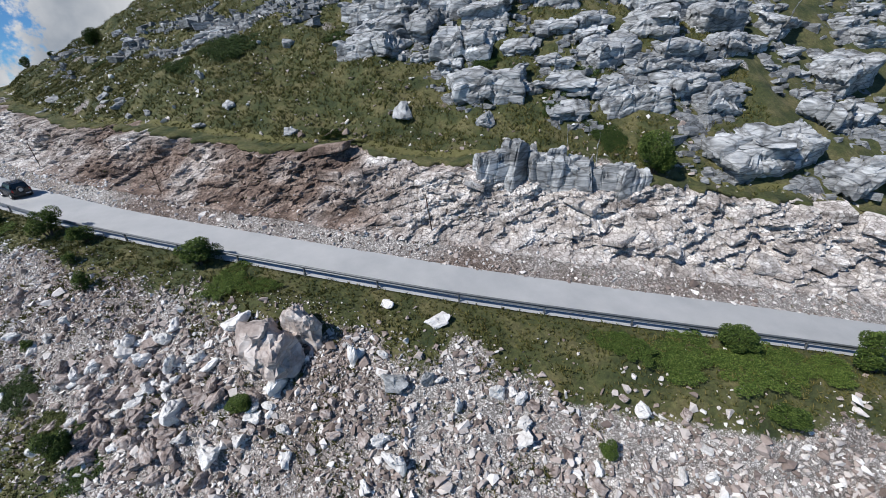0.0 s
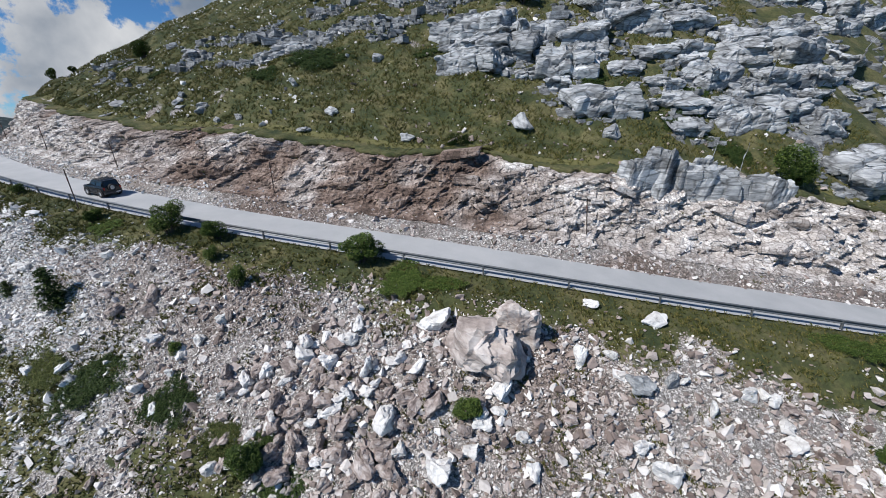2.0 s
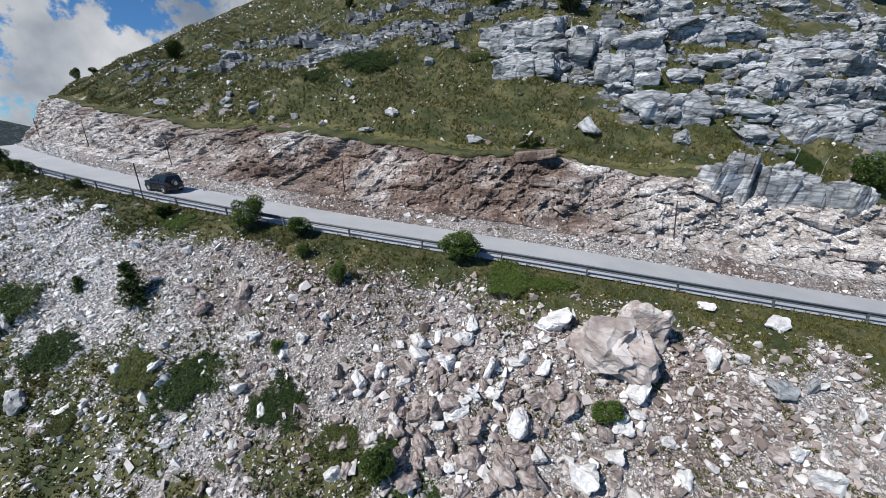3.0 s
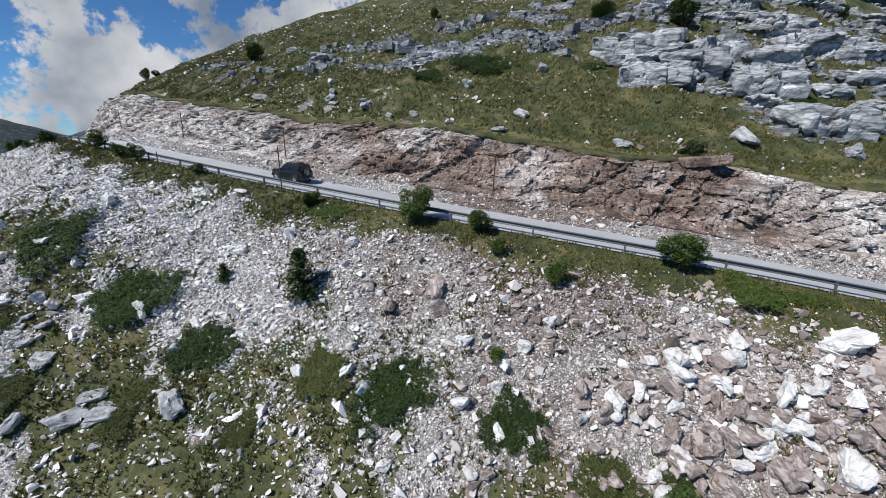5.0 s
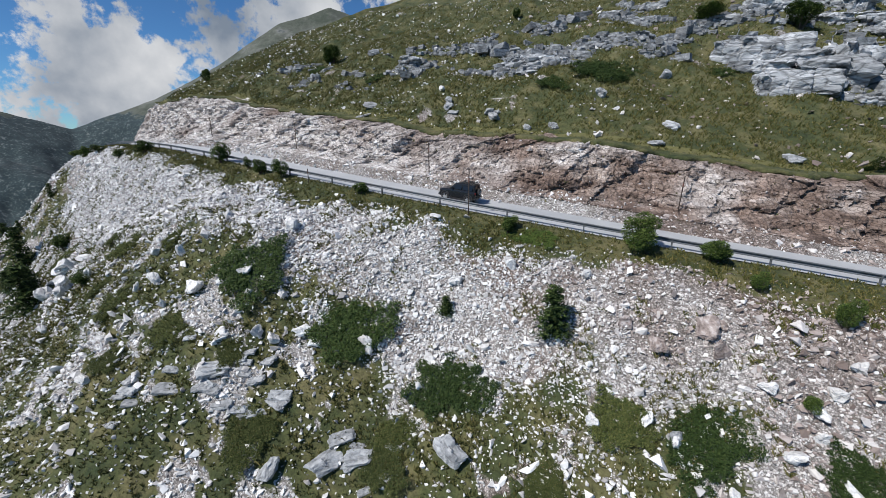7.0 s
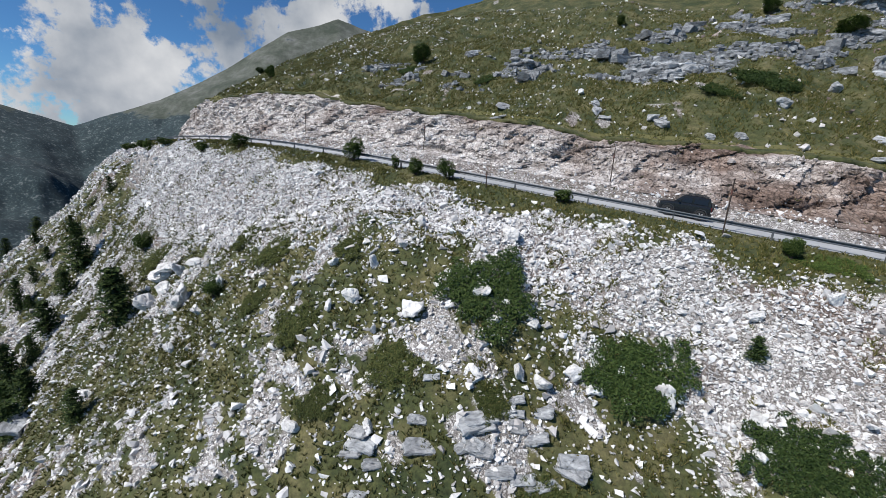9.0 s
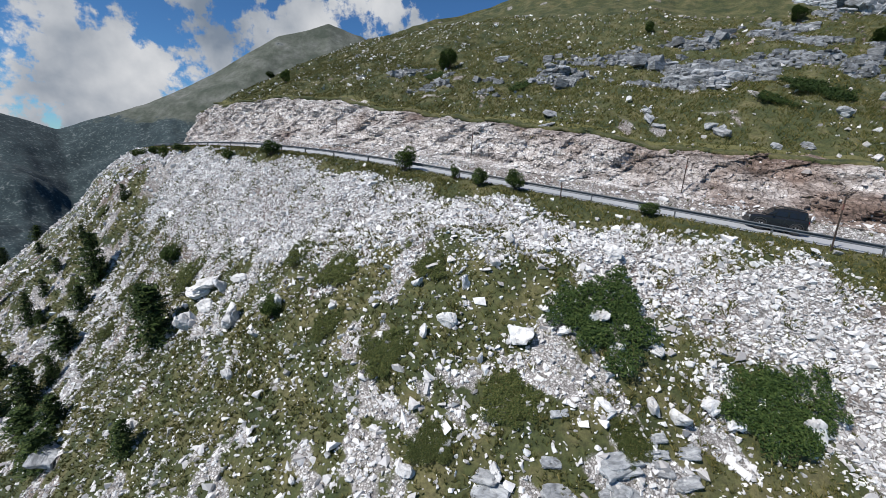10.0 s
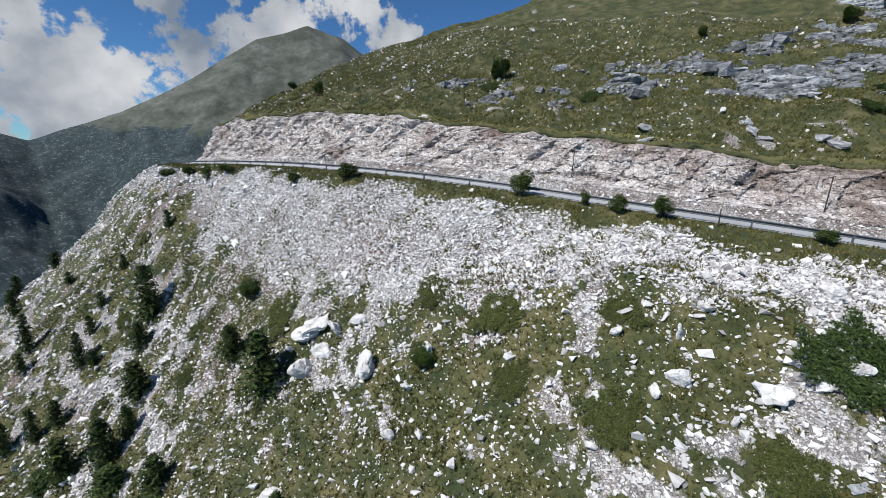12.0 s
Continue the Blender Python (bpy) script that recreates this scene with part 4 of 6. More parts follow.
lay("meadow_stones", 11000, (46, 200, 7.6, 42), 14, lambda s, n: 0.35 + 0.65 * smooth(0.0, 0.5, fbm(s / 5.0, n / 5.0, 0, 3, 93)), 0.21, 0.5, 0.8, M_SCREE, "small pale stones showing in the meadow grass")


# ---------------------------------------------------------------- outcrops
SLABS = [stone_mesh("slab", rough_stone(500 + 7 * k, 18, 0.34 + 0.05 * (k % 3), k % 3 != 2), M_CUT) for k in range(12)]


def outcrop(s, n, size, count, seed, meshes, label, bed=(12, -8), rows=2, name="rock_outcrop", group="outcrops on the hillside", part_name="block", square=0.0):
    """A cluster of bedded blocks that grows out of the slope."""
    g = random.Random(seed)
    p, nor = at_land(s, n)
    root = new(name, None)
    root.location = p
    a = math.degrees(-float(np.interp(s, S_AT, ANG)))
    for k in range(count):
        u = (k + g.uniform(-0.3, 0.3)) / max(count - 1, 1) - 0.5
        ds, dn = u * size * 1.5, g.uniform(-0.5, 0.5) * size * 0.6
        q, qn = at_land(s + ds, n + dn)
        w = size * g.uniform(0.4, 0.85)
        ob = new(part_name, meshes[g.randrange(len(meshes))])
        ob.parent = root
        m = Matrix.Translation(q - p + qn * w * g.uniform(0.0, 0.16)) @ pose(0, 0, 0, bed[0] + g.uniform(-16, 16), bed[1] + g.uniform(-16, 16), a + g.uniform(-45, 45))
        ob.matrix_basis = m @ Matrix.Diagonal((w * g.uniform(0.9, 1.5), w * g.uniform(0.8, 1.15), w * g.uniform(0.75, 1.15 + square), 1))
    return tagged(root, label, "rock", group)


def rocky(s, n):
    x = x_of_s(s)
    low = np.interp(s, [40, 55, 62, 70, 76, 84, 94, 105, 117, 128, 145], [7.1, 8.1, 10.3, 16.2, 21.0, 21.6, 17.8, 15.1, 13.0, 12.4, 11.9])
    high = np.interp(s, [40, 66, 74, 84, 100, 117, 128, 145], [66, 66, 50, 43, 32, 21.5, 18, 15])
    inside = smooth(low - 0.6, low + 0.8, n) * (1 - smooth(high - 2, high + 2, n))
    gaps = smooth(-0.20, 0.08, fbm(s / 5.0, n / 3.0, 0, 4, 55) + 0.22 * (1 - smooth(64, 80, s)))
    return inside * gaps


def bedrock_material():
    m, nt, b = shader("bedrock", 0.88)
    pos = position(nt)
    mp = nt.nodes.new("ShaderNodeMapping")
    mp.inputs["Scale"].default_value = (0.7, 0.7, 2.6)
    mp.inputs["Rotation"].default_value = (0.2, 0.15, 0.0)
    nt.links.new(pos, mp.inputs["Vector"])
    a = tex(nt, "noise", 1.5, 8, 0.68, mp.outputs[0])
    a.inputs["Distortion"].default_value = 0.5
    col = ramp(nt, a.outputs["Fac"], [(0.30, (0.065, 0.068, 0.071)), (0.43, (0.155, 0.164, 0.174)), (0.58, (0.27, 0.283, 0.296)), (0.75, (0.43, 0.443, 0.457))]).outputs[0]
    tone = nt.nodes.new("ShaderNodeAttribute")
    tone.attribute_name = "grown"
    col = mix(nt, 1.0, col, ramp(nt, tone.outputs["Fac"], [(0.0, (0.62, 0.62, 0.62)), (1.0, (1.1, 1.1, 1.1))]).outputs[0], "MULTIPLY")
    line, cell = cracks(nt, pos, 1.3, (0.6, 0.6, 2.2), (0.25, 0.2, 0.4), 0.35)
    col = mix(nt, 0.8, col, ramp(nt, line, [(0.0, (0.16, 0.16, 0.15)), (0.06, (1, 1, 1))]).outputs[0], "MULTIPLY")
    col = mix(nt, 0.5, col, ramp(nt, cell, [(0.0, (0.5, 0.5, 0.5)), (1.0, (1.1, 1.1, 1.1))]).outputs[0], "MULTIPLY")
    nt.links.new(col, b.inputs["Base Color"])
    hh = nt.nodes.new("ShaderNodeMath")
    hh.operation = "MULTIPLY_ADD"
    nt.links.new(cell, hh.inputs[0])
    hh.inputs[1].default_value = 0.4
    nt.links.new(a.outputs["Fac"], hh.inputs[2])
    bump(nt, b, hh.outputs[0], 1.0, 0.18)
    return m


S_BED, N_BED = np.arange(8, 142, 0.26), np.concatenate([np.arange(7.0, 27, 0.24), np.geomspace(27, 66, 80)])
SB, NB = np.meshgrid(S_BED, N_BED, indexing="ij")
BED = land(SB, NB)
rk = rocky(SB, NB)
coarse, gap1 = joints(SB, NB, 2.6, 1.35, 0.25, 301, True)
fine, gap2 = joints(SB, NB, 1.0, 0.62, -0.3, 305, True)
rise = 1.1 * coarse + 0.5 * fine + 0.12 * fbm(SB / 0.5, NB / 0.5, 0, 2, 61) + 0.5 * fbm(SB / 4.0, NB / 3.0, 0, 3, 63)
rise = 0.38 * rise - 0.35 * (1 - smooth(0.05, 0.34, gap1)) - 0.15 * (1 - smooth(0.0, 0.17, gap2))
BED[..., 2] += np.where(rk > 0.02, -0.55 + 0.62 * rk + rk * rise, -0.9)
bedrock = new("bedrock", grid_mesh("bedrock", BED, [bedrock_material()], None, np.clip(coarse * 0.6 + fine * 0.5 + 0.5, 0, 1)))
bedrock.data.polygons.foreach_set("use_smooth", np.zeros(len(bedrock.data.polygons), bool))
tagged(bedrock, "fissured weathered grey limestone bedrock showing through the grass", "rock", kind="structure")

def ledge_material():
    m, nt, b = shader("ledge_stone", 0.88)
    pos = position(nt)
    rand = own_random(nt)
    mp = nt.nodes.new("ShaderNodeMapping")
    mp.inputs["Scale"].default_value = (0.8, 0.8, 2.4)
    mp.inputs["Rotation"].default_value = (0.2, 0.15, 0.0)
    nt.links.new(pos, mp.inputs["Vector"])
    a = tex(nt, "noise", 2.2, 8, 0.7, mp.outputs[0])
    col = ramp(nt, a.outputs["Fac"], [(0.30, (0.065, 0.068, 0.072)), (0.45, (0.18, 0.19, 0.20)), (0.60, (0.33, 0.345, 0.36)), (0.74, (0.52, 0.535, 0.55))]).outputs[0]
    col = mix(nt, 1.0, col, ramp(nt, rand, [(0.0, (0.62, 0.62, 0.61)), (0.6, (0.92, 0.92, 0.92)), (1.0, (1.12, 1.12, 1.12))]).outputs[0], "MULTIPLY")
    line, cell = cracks(nt, pos, 2.0, (0.6, 0.6, 1.9), (0.25, 0.2, 0.4), 0.35)
    col = mix(nt, 0.6, col, ramp(nt, line, [(0.0, (0.22, 0.22, 0.21)), (0.05, (1, 1, 1))]).outputs[0], "MULTIPLY")
    nt.links.new(col, b.inputs["Base Color"])
    bump(nt, b, a.outputs["Fac"], 1.0, 0.12)
    return m


M_LEDGE = ledge_material()


def mass_material():
    """Pale blue-grey weathered limestone: bedding streaks, dark open joints, lichen stains."""
    m, nt, b = shader("weathered_limestone", 0.87)
    pos = position(nt)
    mp = nt.nodes.new("ShaderNodeMapping")
    mp.inputs["Scale"].default_value = (0.6, 0.6, 3.0)
    mp.inputs["Rotation"].default_value = (0.12, 0.14, 0.0)
    nt.links.new(pos, mp.inputs["Vector"])
    a = tex(nt, "noise", 1.6, 9, 0.7, mp.outputs[0])
    a.inputs["Distortion"].default_value = 0.5
    stain = tex(nt, "noise", 0.5, 5, 0.6, pos)
    col = ramp(nt, a.outputs["Fac"], [(0.28, (0.13, 0.137, 0.145)), (0.40, (0.34, 0.36, 0.38)), (0.54, (0.54, 0.562, 0.585)), (0.70, (0.74, 0.755, 0.77))]).outputs[0]
    col = mix(nt, 0.7, col, ramp(nt, stain.outputs["Fac"], [(0.34, (0.45, 0.45, 0.45)), (0.52, (1, 1, 1))]).outputs[0], "MULTIPLY")
    for scale, stretch, tilt, depth in ((0.45, (0.6, 0.6, 1.7), (0.15, 0.2, 0.3), 0.08), (1.15, (0.55, 0.55, 1.7), (0.1, 0.25, 0.8), 0.08)):
        line, cell = cracks(nt, pos, scale, stretch, tilt, 0.4)
        col = mix(nt, 0.45, col, ramp(nt, cell, [(0.0, (0.5, 0.5, 0.5)), (1.0, (1.1, 1.1, 1.1))]).outputs[0], "MULTIPLY")
        col = mix(nt, 0.6, col, ramp(nt, line, [(0.0, (0.12, 0.12, 0.118)), (depth, (1, 1, 1))]).outputs[0], "MULTIPLY")
    nt.links.new(col, b.inputs["Base Color"])
    bump(nt, b, a.outputs["Fac"], 0.8, 0.14)
    return m


M_MASS = mass_material()
CHUNKS = []
for k in range(12):
    q_ = np.random.default_rng(820 + k)
    c_ = np.array([[x, y, z] for x in (-0.5, 0.5) for y in (-0.5, 0.5) for z in (-0.5, 0.5)]) * q_.uniform(0.62, 1.0, (8, 3))
    h_ = hull(np.concatenate([c_, stone_points(q_, 6, 0.9) * 1.1]) * np.array([1.0, 0.85, 0.62]))
    h_.verts.index_update()
    CHUNKS.append(arrays_of(h_))


def rock_pile(name, count, box, seed, median, spread, top, label, loose=0):
    """Bedded blocks lying close together where the bedrock crops out."""
    s, n, g = scatter(count, *box, seed)
    k = g.uniform(0, 1, count) < rocky(s, n)
    s, n = s[k], n[k]
    size = np.minimum(median * np.exp(g.normal(0, spread, len(s))), top)
    p = land(s, n)
    p[:, 2] += size * g.uniform(-0.05, 0.22, len(s))
    stretch = np.stack([g.uniform(0.9, 1.7, len(s)), g.uniform(0.8, 1.2, len(s)), g.uniform(0.7, 1.2, len(s))], -1)
    rot = turns(g, len(s), 0.7)
    big = np.argsort(-size)[:loose]
    for ob in singles("block", CHUNKS, p[big], size[big], rot[big], M_LEDGE, stretch[big]):
        ob.parent = bedrock
    rest = np.setdiff1d(np.arange(len(s)), big)
    return strew(name, CHUNKS, p[rest], size[rest], rot[rest], M_LEDGE, label, "rocks", stretch[rest])


rock_pile("crag_blocks", 2600, (8, 76, 7.2, 52), 41, 0.5, 0.42, 1.3, "weathered grey limestone blocks crowding the hillside", 300)
rock_pile("ledge_blocks", 9500, (72, 142, 8, 40), 42, 0.46, 0.45, 1.5, "low grey limestone ledges broken into blocks across the meadow", 150)
rock_pile("ledge_chips", 6000, (40, 142, 7.4, 40), 43, 0.28, 0.40, 0.6, "small grey stones between the limestone ledges")


def slab_rock(seed, beds=7.0, joints_=2.4, notch=0.045, step=0.10):
    """A weathered limestone mass one metre wide: flat beds, open joints and stepped ends."""
    bm = rough_stone(seed, 20, 0.62, True)
    for _ in range(3):
        bmesh.ops.subdivide_edges(bm, edges=[e for e in bm.edges if e.calc_length() > 0.055], cuts=1)
        bmesh.ops.triangulate(bm, faces=bm.faces[:])
    lean = Vector((0.25 * math.sin(seed), 0.12 * math.cos(seed * 1.7), 1.0))
    for v in bm.verts:
        q = v.co.copy()
        flat = Vector((q.x, q.y, 0))
        out = flat.normalized() if flat.length > 1e-4 else flat
        lay_ = q.dot(lean) * beds + 0.35 * noise.noise(q * 2.2 + Vector((seed, 0, 0)))
        k_ = math.floor(lay_)
        f_ = lay_ - k_
        d = step * (noise.cell(Vector((k_ * 1.0 + 0.5, seed + 0.5, 0.5))) - 0.5)
        d -= notch * max(0.0, 1 - min(f_, 1 - f_) / 0.16)
        dist, _pts = noise.voronoi(Vector((q.x * joints_, q.y * joints_, q.z * 0.5 + seed * 3.7)))
        crack = max(0.0, 1 - (dist[1] - dist[0]) / 0.10)
        v.co = q + out * (d - 0.05 * crack) + Vector((0, 0, -0.05 * crack * (1 if q.z > 0 else 0)))
        tone_ = noise.cell(_pts[0] * 7.0)
        v.co.z += 0.07 * (tone_ - 0.5) + 0.018 * noise.noise(q * 9.0) + 0.010 * noise.noise(q * 21.0)
    return bm


MASS = [stone_mesh("outcrop", slab_rock(41 + 5 * k, 5.0 + k % 4, 2.0 + 0.3 * (k % 3)), M_MASS) for k in range(9)]
CLIFFS = [stone_mesh("cliff", slab_rock(141 + 5 * k, 2.2, 3.2, 0.02, 0.06), M_MASS) for k in range(4)]


def rock_mass(s, n, w, h, k, name="rock_outcrop", meshes=MASS, label="pale grey bedded limestone outcrop with open joints in the grass", group="outcrops on the hillside", spin=16, sink=0.5):
    g = random.Random(k * 17 + int(s * 3))
    p, nor = at_land(s, n)
    ob = new(name, meshes[k % len(meshes)])
    a = math.degrees(-float(np.interp(s, S_AT, ANGW)))
    q = Vector((0, 0, 1)).lerp(nor, 0.35).to_track_quat("Z", "Y").to_matrix().to_4x4()
    ob.matrix_world = Matrix.Translation(p + nor * (h * (0.5 - sink))) @ q @ pose(0, 0, 0, g.uniform(-5, 5), g.uniform(-9, 3), a + g.uniform(-spin, spin) + (180 if g.random() < 0.5 else 0)) @ Matrix.Diagonal((w * 1.12, w * g.uniform(0.75, 1.0), h * 2.0, 1))
    return tagged(ob, label, "rock", group)


for k, row in enumerate([(62.0, 13.9, 6.4, 3.0), (48.4, 16.6, 5.0, 2.3), (49.2, 13.4, 3.8, 2.1), (43.6, 13.8, 4.6, 2.9), (40.8, 22.2, 5.1, 3.0), (55.6, 15.8, 1.8, 1.5), (58.0, 13.8, 1.7, 1.3), (50.4, 25.0, 5.9, 2.4), (57.2, 23.4, 7.4, 3.1),
                         (64.4, 18.2, 6.4, 3.3), (70.0, 19.8, 6.0, 3.4), (36.4, 27.8, 4.6, 2.3), (58.8, 27.6, 7.4, 2.7), (74.8, 18.0, 4.4, 2.4), (46.0, 17.8, 4.0, 2.6), (43.2, 9.4, 6.2, 3.6), (39.6, 10.4, 4.5, 3.0), (45.6, 14.6, 3.7, 1.6),
                         (35.2, 13.8, 4.5, 3.2), (55.6, 12.4, 3.4, 1.5), (51.2, 13.2, 3.6, 2.3), (40.4, 19.4, 4.1, 2.2), (67.0, 21.8, 5.6, 3.0), (62.4, 21.0, 5.4, 2.7), (47.2, 20.6, 6.0, 2.7), (30.0, 19.4, 6.0, 3.6), (53.0, 19.6, 4.4, 2.0),
                         (36.0, 9.0, 4.6, 2.6), (31.5, 9.6, 5.0, 2.8), (27.0, 12.0, 5.2, 3.0), (72.5, 22.6, 5.2, 2.8), (77.0, 23.4, 4.6, 2.4)]):
    rock_mass(row[0], row[1], row[2] * 0.78, row[3] * 0.85, k)
g = np.random.default_rng(21)
made = 40
for row in range(22):
    n = 15.0 + row * (1.9 + 0.05 * row)
    s = 14.0
    while s < 142:
        s += g.uniform(1.8, 3.8) * (1 + 0.03 * row)
        ss, nn = s + g.uniform(-0.6, 0.6), n + g.uniform(-0.7, 0.7)
        if g.uniform() < float(rocky(ss, nn)) * (0.8 if ss < 78 else 0.62):
            w = float(np.clip(np.exp(g.normal(0.95 if ss < 78 else 0.55, 0.45)), 0.9, 5.5)) * (1.0 if ss < 100 else 0.8)
            rock_mass(ss, nn, w, w * g.uniform(0.32, 0.5), made)
            made += 1
# layered white rock of the cut at its low end
for k in range(70):
    s = g.uniform(20, 72)
    n = g.uniform(3.5, 7.1)
    outcrop(s, n, float(np.exp(g.normal(0.1, 0.45))), int(g.integers(2, 5)), 900 + k, SLABS, "layered white limestone ledge in the road cut", (8, 10), name="rock_ledge", group="ledges in the road cut", part_name="slab")
# jointed grey cliff at the top of the cut
for k, row in enumerate([(60.6, 6.9, 2.4, 2.5), (59.0, 6.3, 2.6, 3.3), (57.1, 6.1, 2.6, 3.1), (55.3, 6.2, 2.5, 2.9), (53.5, 6.5, 2.4, 2.4), (51.8, 6.6, 2.3, 2.1)]):
    rock_mass(*row, k, "cliff_block", CLIFFS, "jointed grey limestone cliff block above the road cut", "cliff above the road cut", 8, 0.55)


# ---------------------------------------------------------------- plants
def leaf_material(name, dark, midc, light, rough=0.6):
    m, nt, b = shader(name, rough)
    rand = nt.nodes.new("ShaderNodeNewGeometry").outputs["Random Per Island"]
    info = nt.nodes.new("ShaderNodeObjectInfo")
    c = ramp(nt, rand, [(0.0, dark), (0.55, midc), (1.0, light)])
    tone = ramp(nt, info.outputs["Random"], [(0.0, (0.75, 0.75, 0.72)), (1.0, (1.15, 1.1, 1.0))])
    nt.links.new(mix(nt, 1.0, c.outputs[0], tone.outputs[0], "MULTIPLY"), b.inputs["Base Color"])
    b.inputs["Specular IOR Level"].default_value = 0.12
    return m


M_LEAF = leaf_material("bush_leaf", (0.022, 0.044, 0.012), (0.056, 0.094, 0.025), (0.12, 0.17, 0.043))
M_BRIGHT = leaf_material("bright_leaf", (0.03, 0.06, 0.014), (0.075, 0.12, 0.028), (0.15, 0.20, 0.055))
M_JUNIPER = leaf_material("juniper_needle", (0.016, 0.034, 0.010), (0.036, 0.064, 0.018), (0.070, 0.102, 0.030))
M_OLIVE = leaf_material("olive_leaf", (0.026, 0.042, 0.012), (0.062, 0.080, 0.025), (0.125, 0.132, 0.048))
M_FIR = leaf_material("fir_needle", (0.014, 0.030, 0.012), (0.036, 0.062, 0.020), (0.08, 0.115, 0.036))
M_GRASS = leaf_material("mountain_grass", (0.042, 0.056, 0.017), (0.098, 0.104, 0.034), (0.21, 0.182, 0.08), 0.8)
M_BARK = plain("bark", (0.09, 0.065, 0.05), 0.9, 0, 0.4, 20)


def leaves_mesh(name, pts, size, mat, seed, up=0.25, long=1.6):
    """Small folded leaves at the given points."""
    g = np.random.default_rng(seed)
    n = len(pts)
    rot = turns(g, n, 2.2)
    tv = np.array([[0, 0, 0], [0.5, 0.32, 0.10], [long, 0, 0], [0.5, -0.32, 0.10]]) - np.array([long / 2, 0, 0])
    sz = size * g.uniform(0.6, 1.35, n)
    v = np.einsum("nij,kj->nki", rot, tv) * sz[:, None, None] + pts[:, None, :]
    fidx = np.array([[0, 1, 2], [0, 2, 3]])[None] + (np.arange(n) * 4)[:, None, None]
    return mesh_of(name, v.reshape(-1, 3), fidx.reshape(-1, 3), [mat])


def crown_points(g, count, lobes, hollow=0.55):
    pts = []
    w = np.array([r ** 2 for *_, r in lobes])
    pick = g.choice(len(lobes), count, p=w / w.sum())
    d = g.normal(size=(count, 3))
    d /= np.linalg.norm(d, axis=1)[:, None]
    rad = hollow + (1 - hollow) * g.uniform(0, 1, count) ** 0.6
    for k in range(count):
        x, y, z, r = lobes[pick[k]]
        pts.append((x + d[k, 0] * r * rad[k], y + d[k, 1] * r * rad[k], z + d[k, 2] * r * rad[k]))
    pts = np.array(pts)
    return pts[pts[:, 2] > 0.0]


def tube(bm, a, b, r0, r1, sides=6):
    a, b = Vector(a), Vector(b)
    q = (b - a).to_track_quat("Z", "Y")
    rings = []
    for p, r in ((a, r0), (b, r1)):
        rings.append([bm.verts.new(p + q @ Vector((r * math.cos(2 * math.pi * k / sides), r * math.sin(2 * math.pi * k / sides), 0))) for k in range(sides)])
    for k in range(sides):
        bm.faces.new((rings[0][k], rings[0][(k + 1) % sides], rings[1][(k + 1) % sides], rings[1][k]))
    bm.faces.new(rings[1])


def bush_parts(seed, mat, leaf=0.036, count=5600, squat=1.0):
    """Unit bush: one metre wide and high."""
    g = np.random.default_rng(seed)
    lobes = [(0, 0, 0.45 * squat, 0.34)]
    for k in range(7):
        a = g.uniform(0, 6.28)
        r = g.uniform(0.15, 0.32)
        lobes.append((r * math.cos(a), r * math.sin(a), squat * g.uniform(0.22, 0.75), g.uniform(0.13, 0.24)))
    crown = leaves_mesh("crown", crown_points(g, count, lobes), leaf, mat, seed)
    bm = bmesh.new()
    for k in range(6):
        x, y, z, r = lobes[k + 1]
        tube(bm, (0.02 * k - 0.05, 0, -0.12), (x * 0.55, y * 0.55, z * 0.6), 0.022, 0.013)
        tube(bm, (x * 0.55, y * 0.55, z * 0.6), (x, y, z + r * 0.5), 0.013, 0.005)
    bmesh.ops.remove_doubles(bm, verts=[v for v in bm.verts if v.co.z < -0.09], dist=0.035)
    bmesh.ops.remove_doubles(bm, verts=bm.verts[:], dist=0.012)
    stem = stone_mesh("stem", bm, M_BARK)
    return crown, stem


def mat_parts(seed, mat, count=15000):
    """Unit creeping bush: one metre wide, a quarter high, closed, with a ragged edge."""
    g = np.random.default_rng(seed)
    lobes = []
    for k in range(90):
        a, r = k * 2.39996, 0.43 * math.sqrt((k + 0.5) / 90)
        r *= 1 + 0.24 * math.sin(2 * a + seed) + 0.20 * math.sin(3 * a + 2 * seed) + 0.10 * math.sin(7 * a + seed)
        if k > 55 and g.random() < 0.3:
            continue
        lobes.append((r * math.cos(a), 0.8 * r * math.sin(a), g.uniform(0.0, 0.04), g.uniform(0.05, 0.085)))
    p = crown_points(g, count, lobes, 0.3)
    p[:, 2] = p[:, 2] * 0.8 + 0.02
    crown = leaves_mesh("crown", p, 0.017, mat, seed)
    bm = bmesh.new()
    for k in range(9):
        x, y, z, r = lobes[k * 6]
        tube(bm, (0, 0, -0.06), (x, y, z + 0.03), 0.014, 0.006, 5)
    bmesh.ops.remove_doubles(bm, verts=[v for v in bm.verts if v.co.z < -0.035], dist=0.03)
    return crown, stone_mesh("stem", bm, M_BARK)


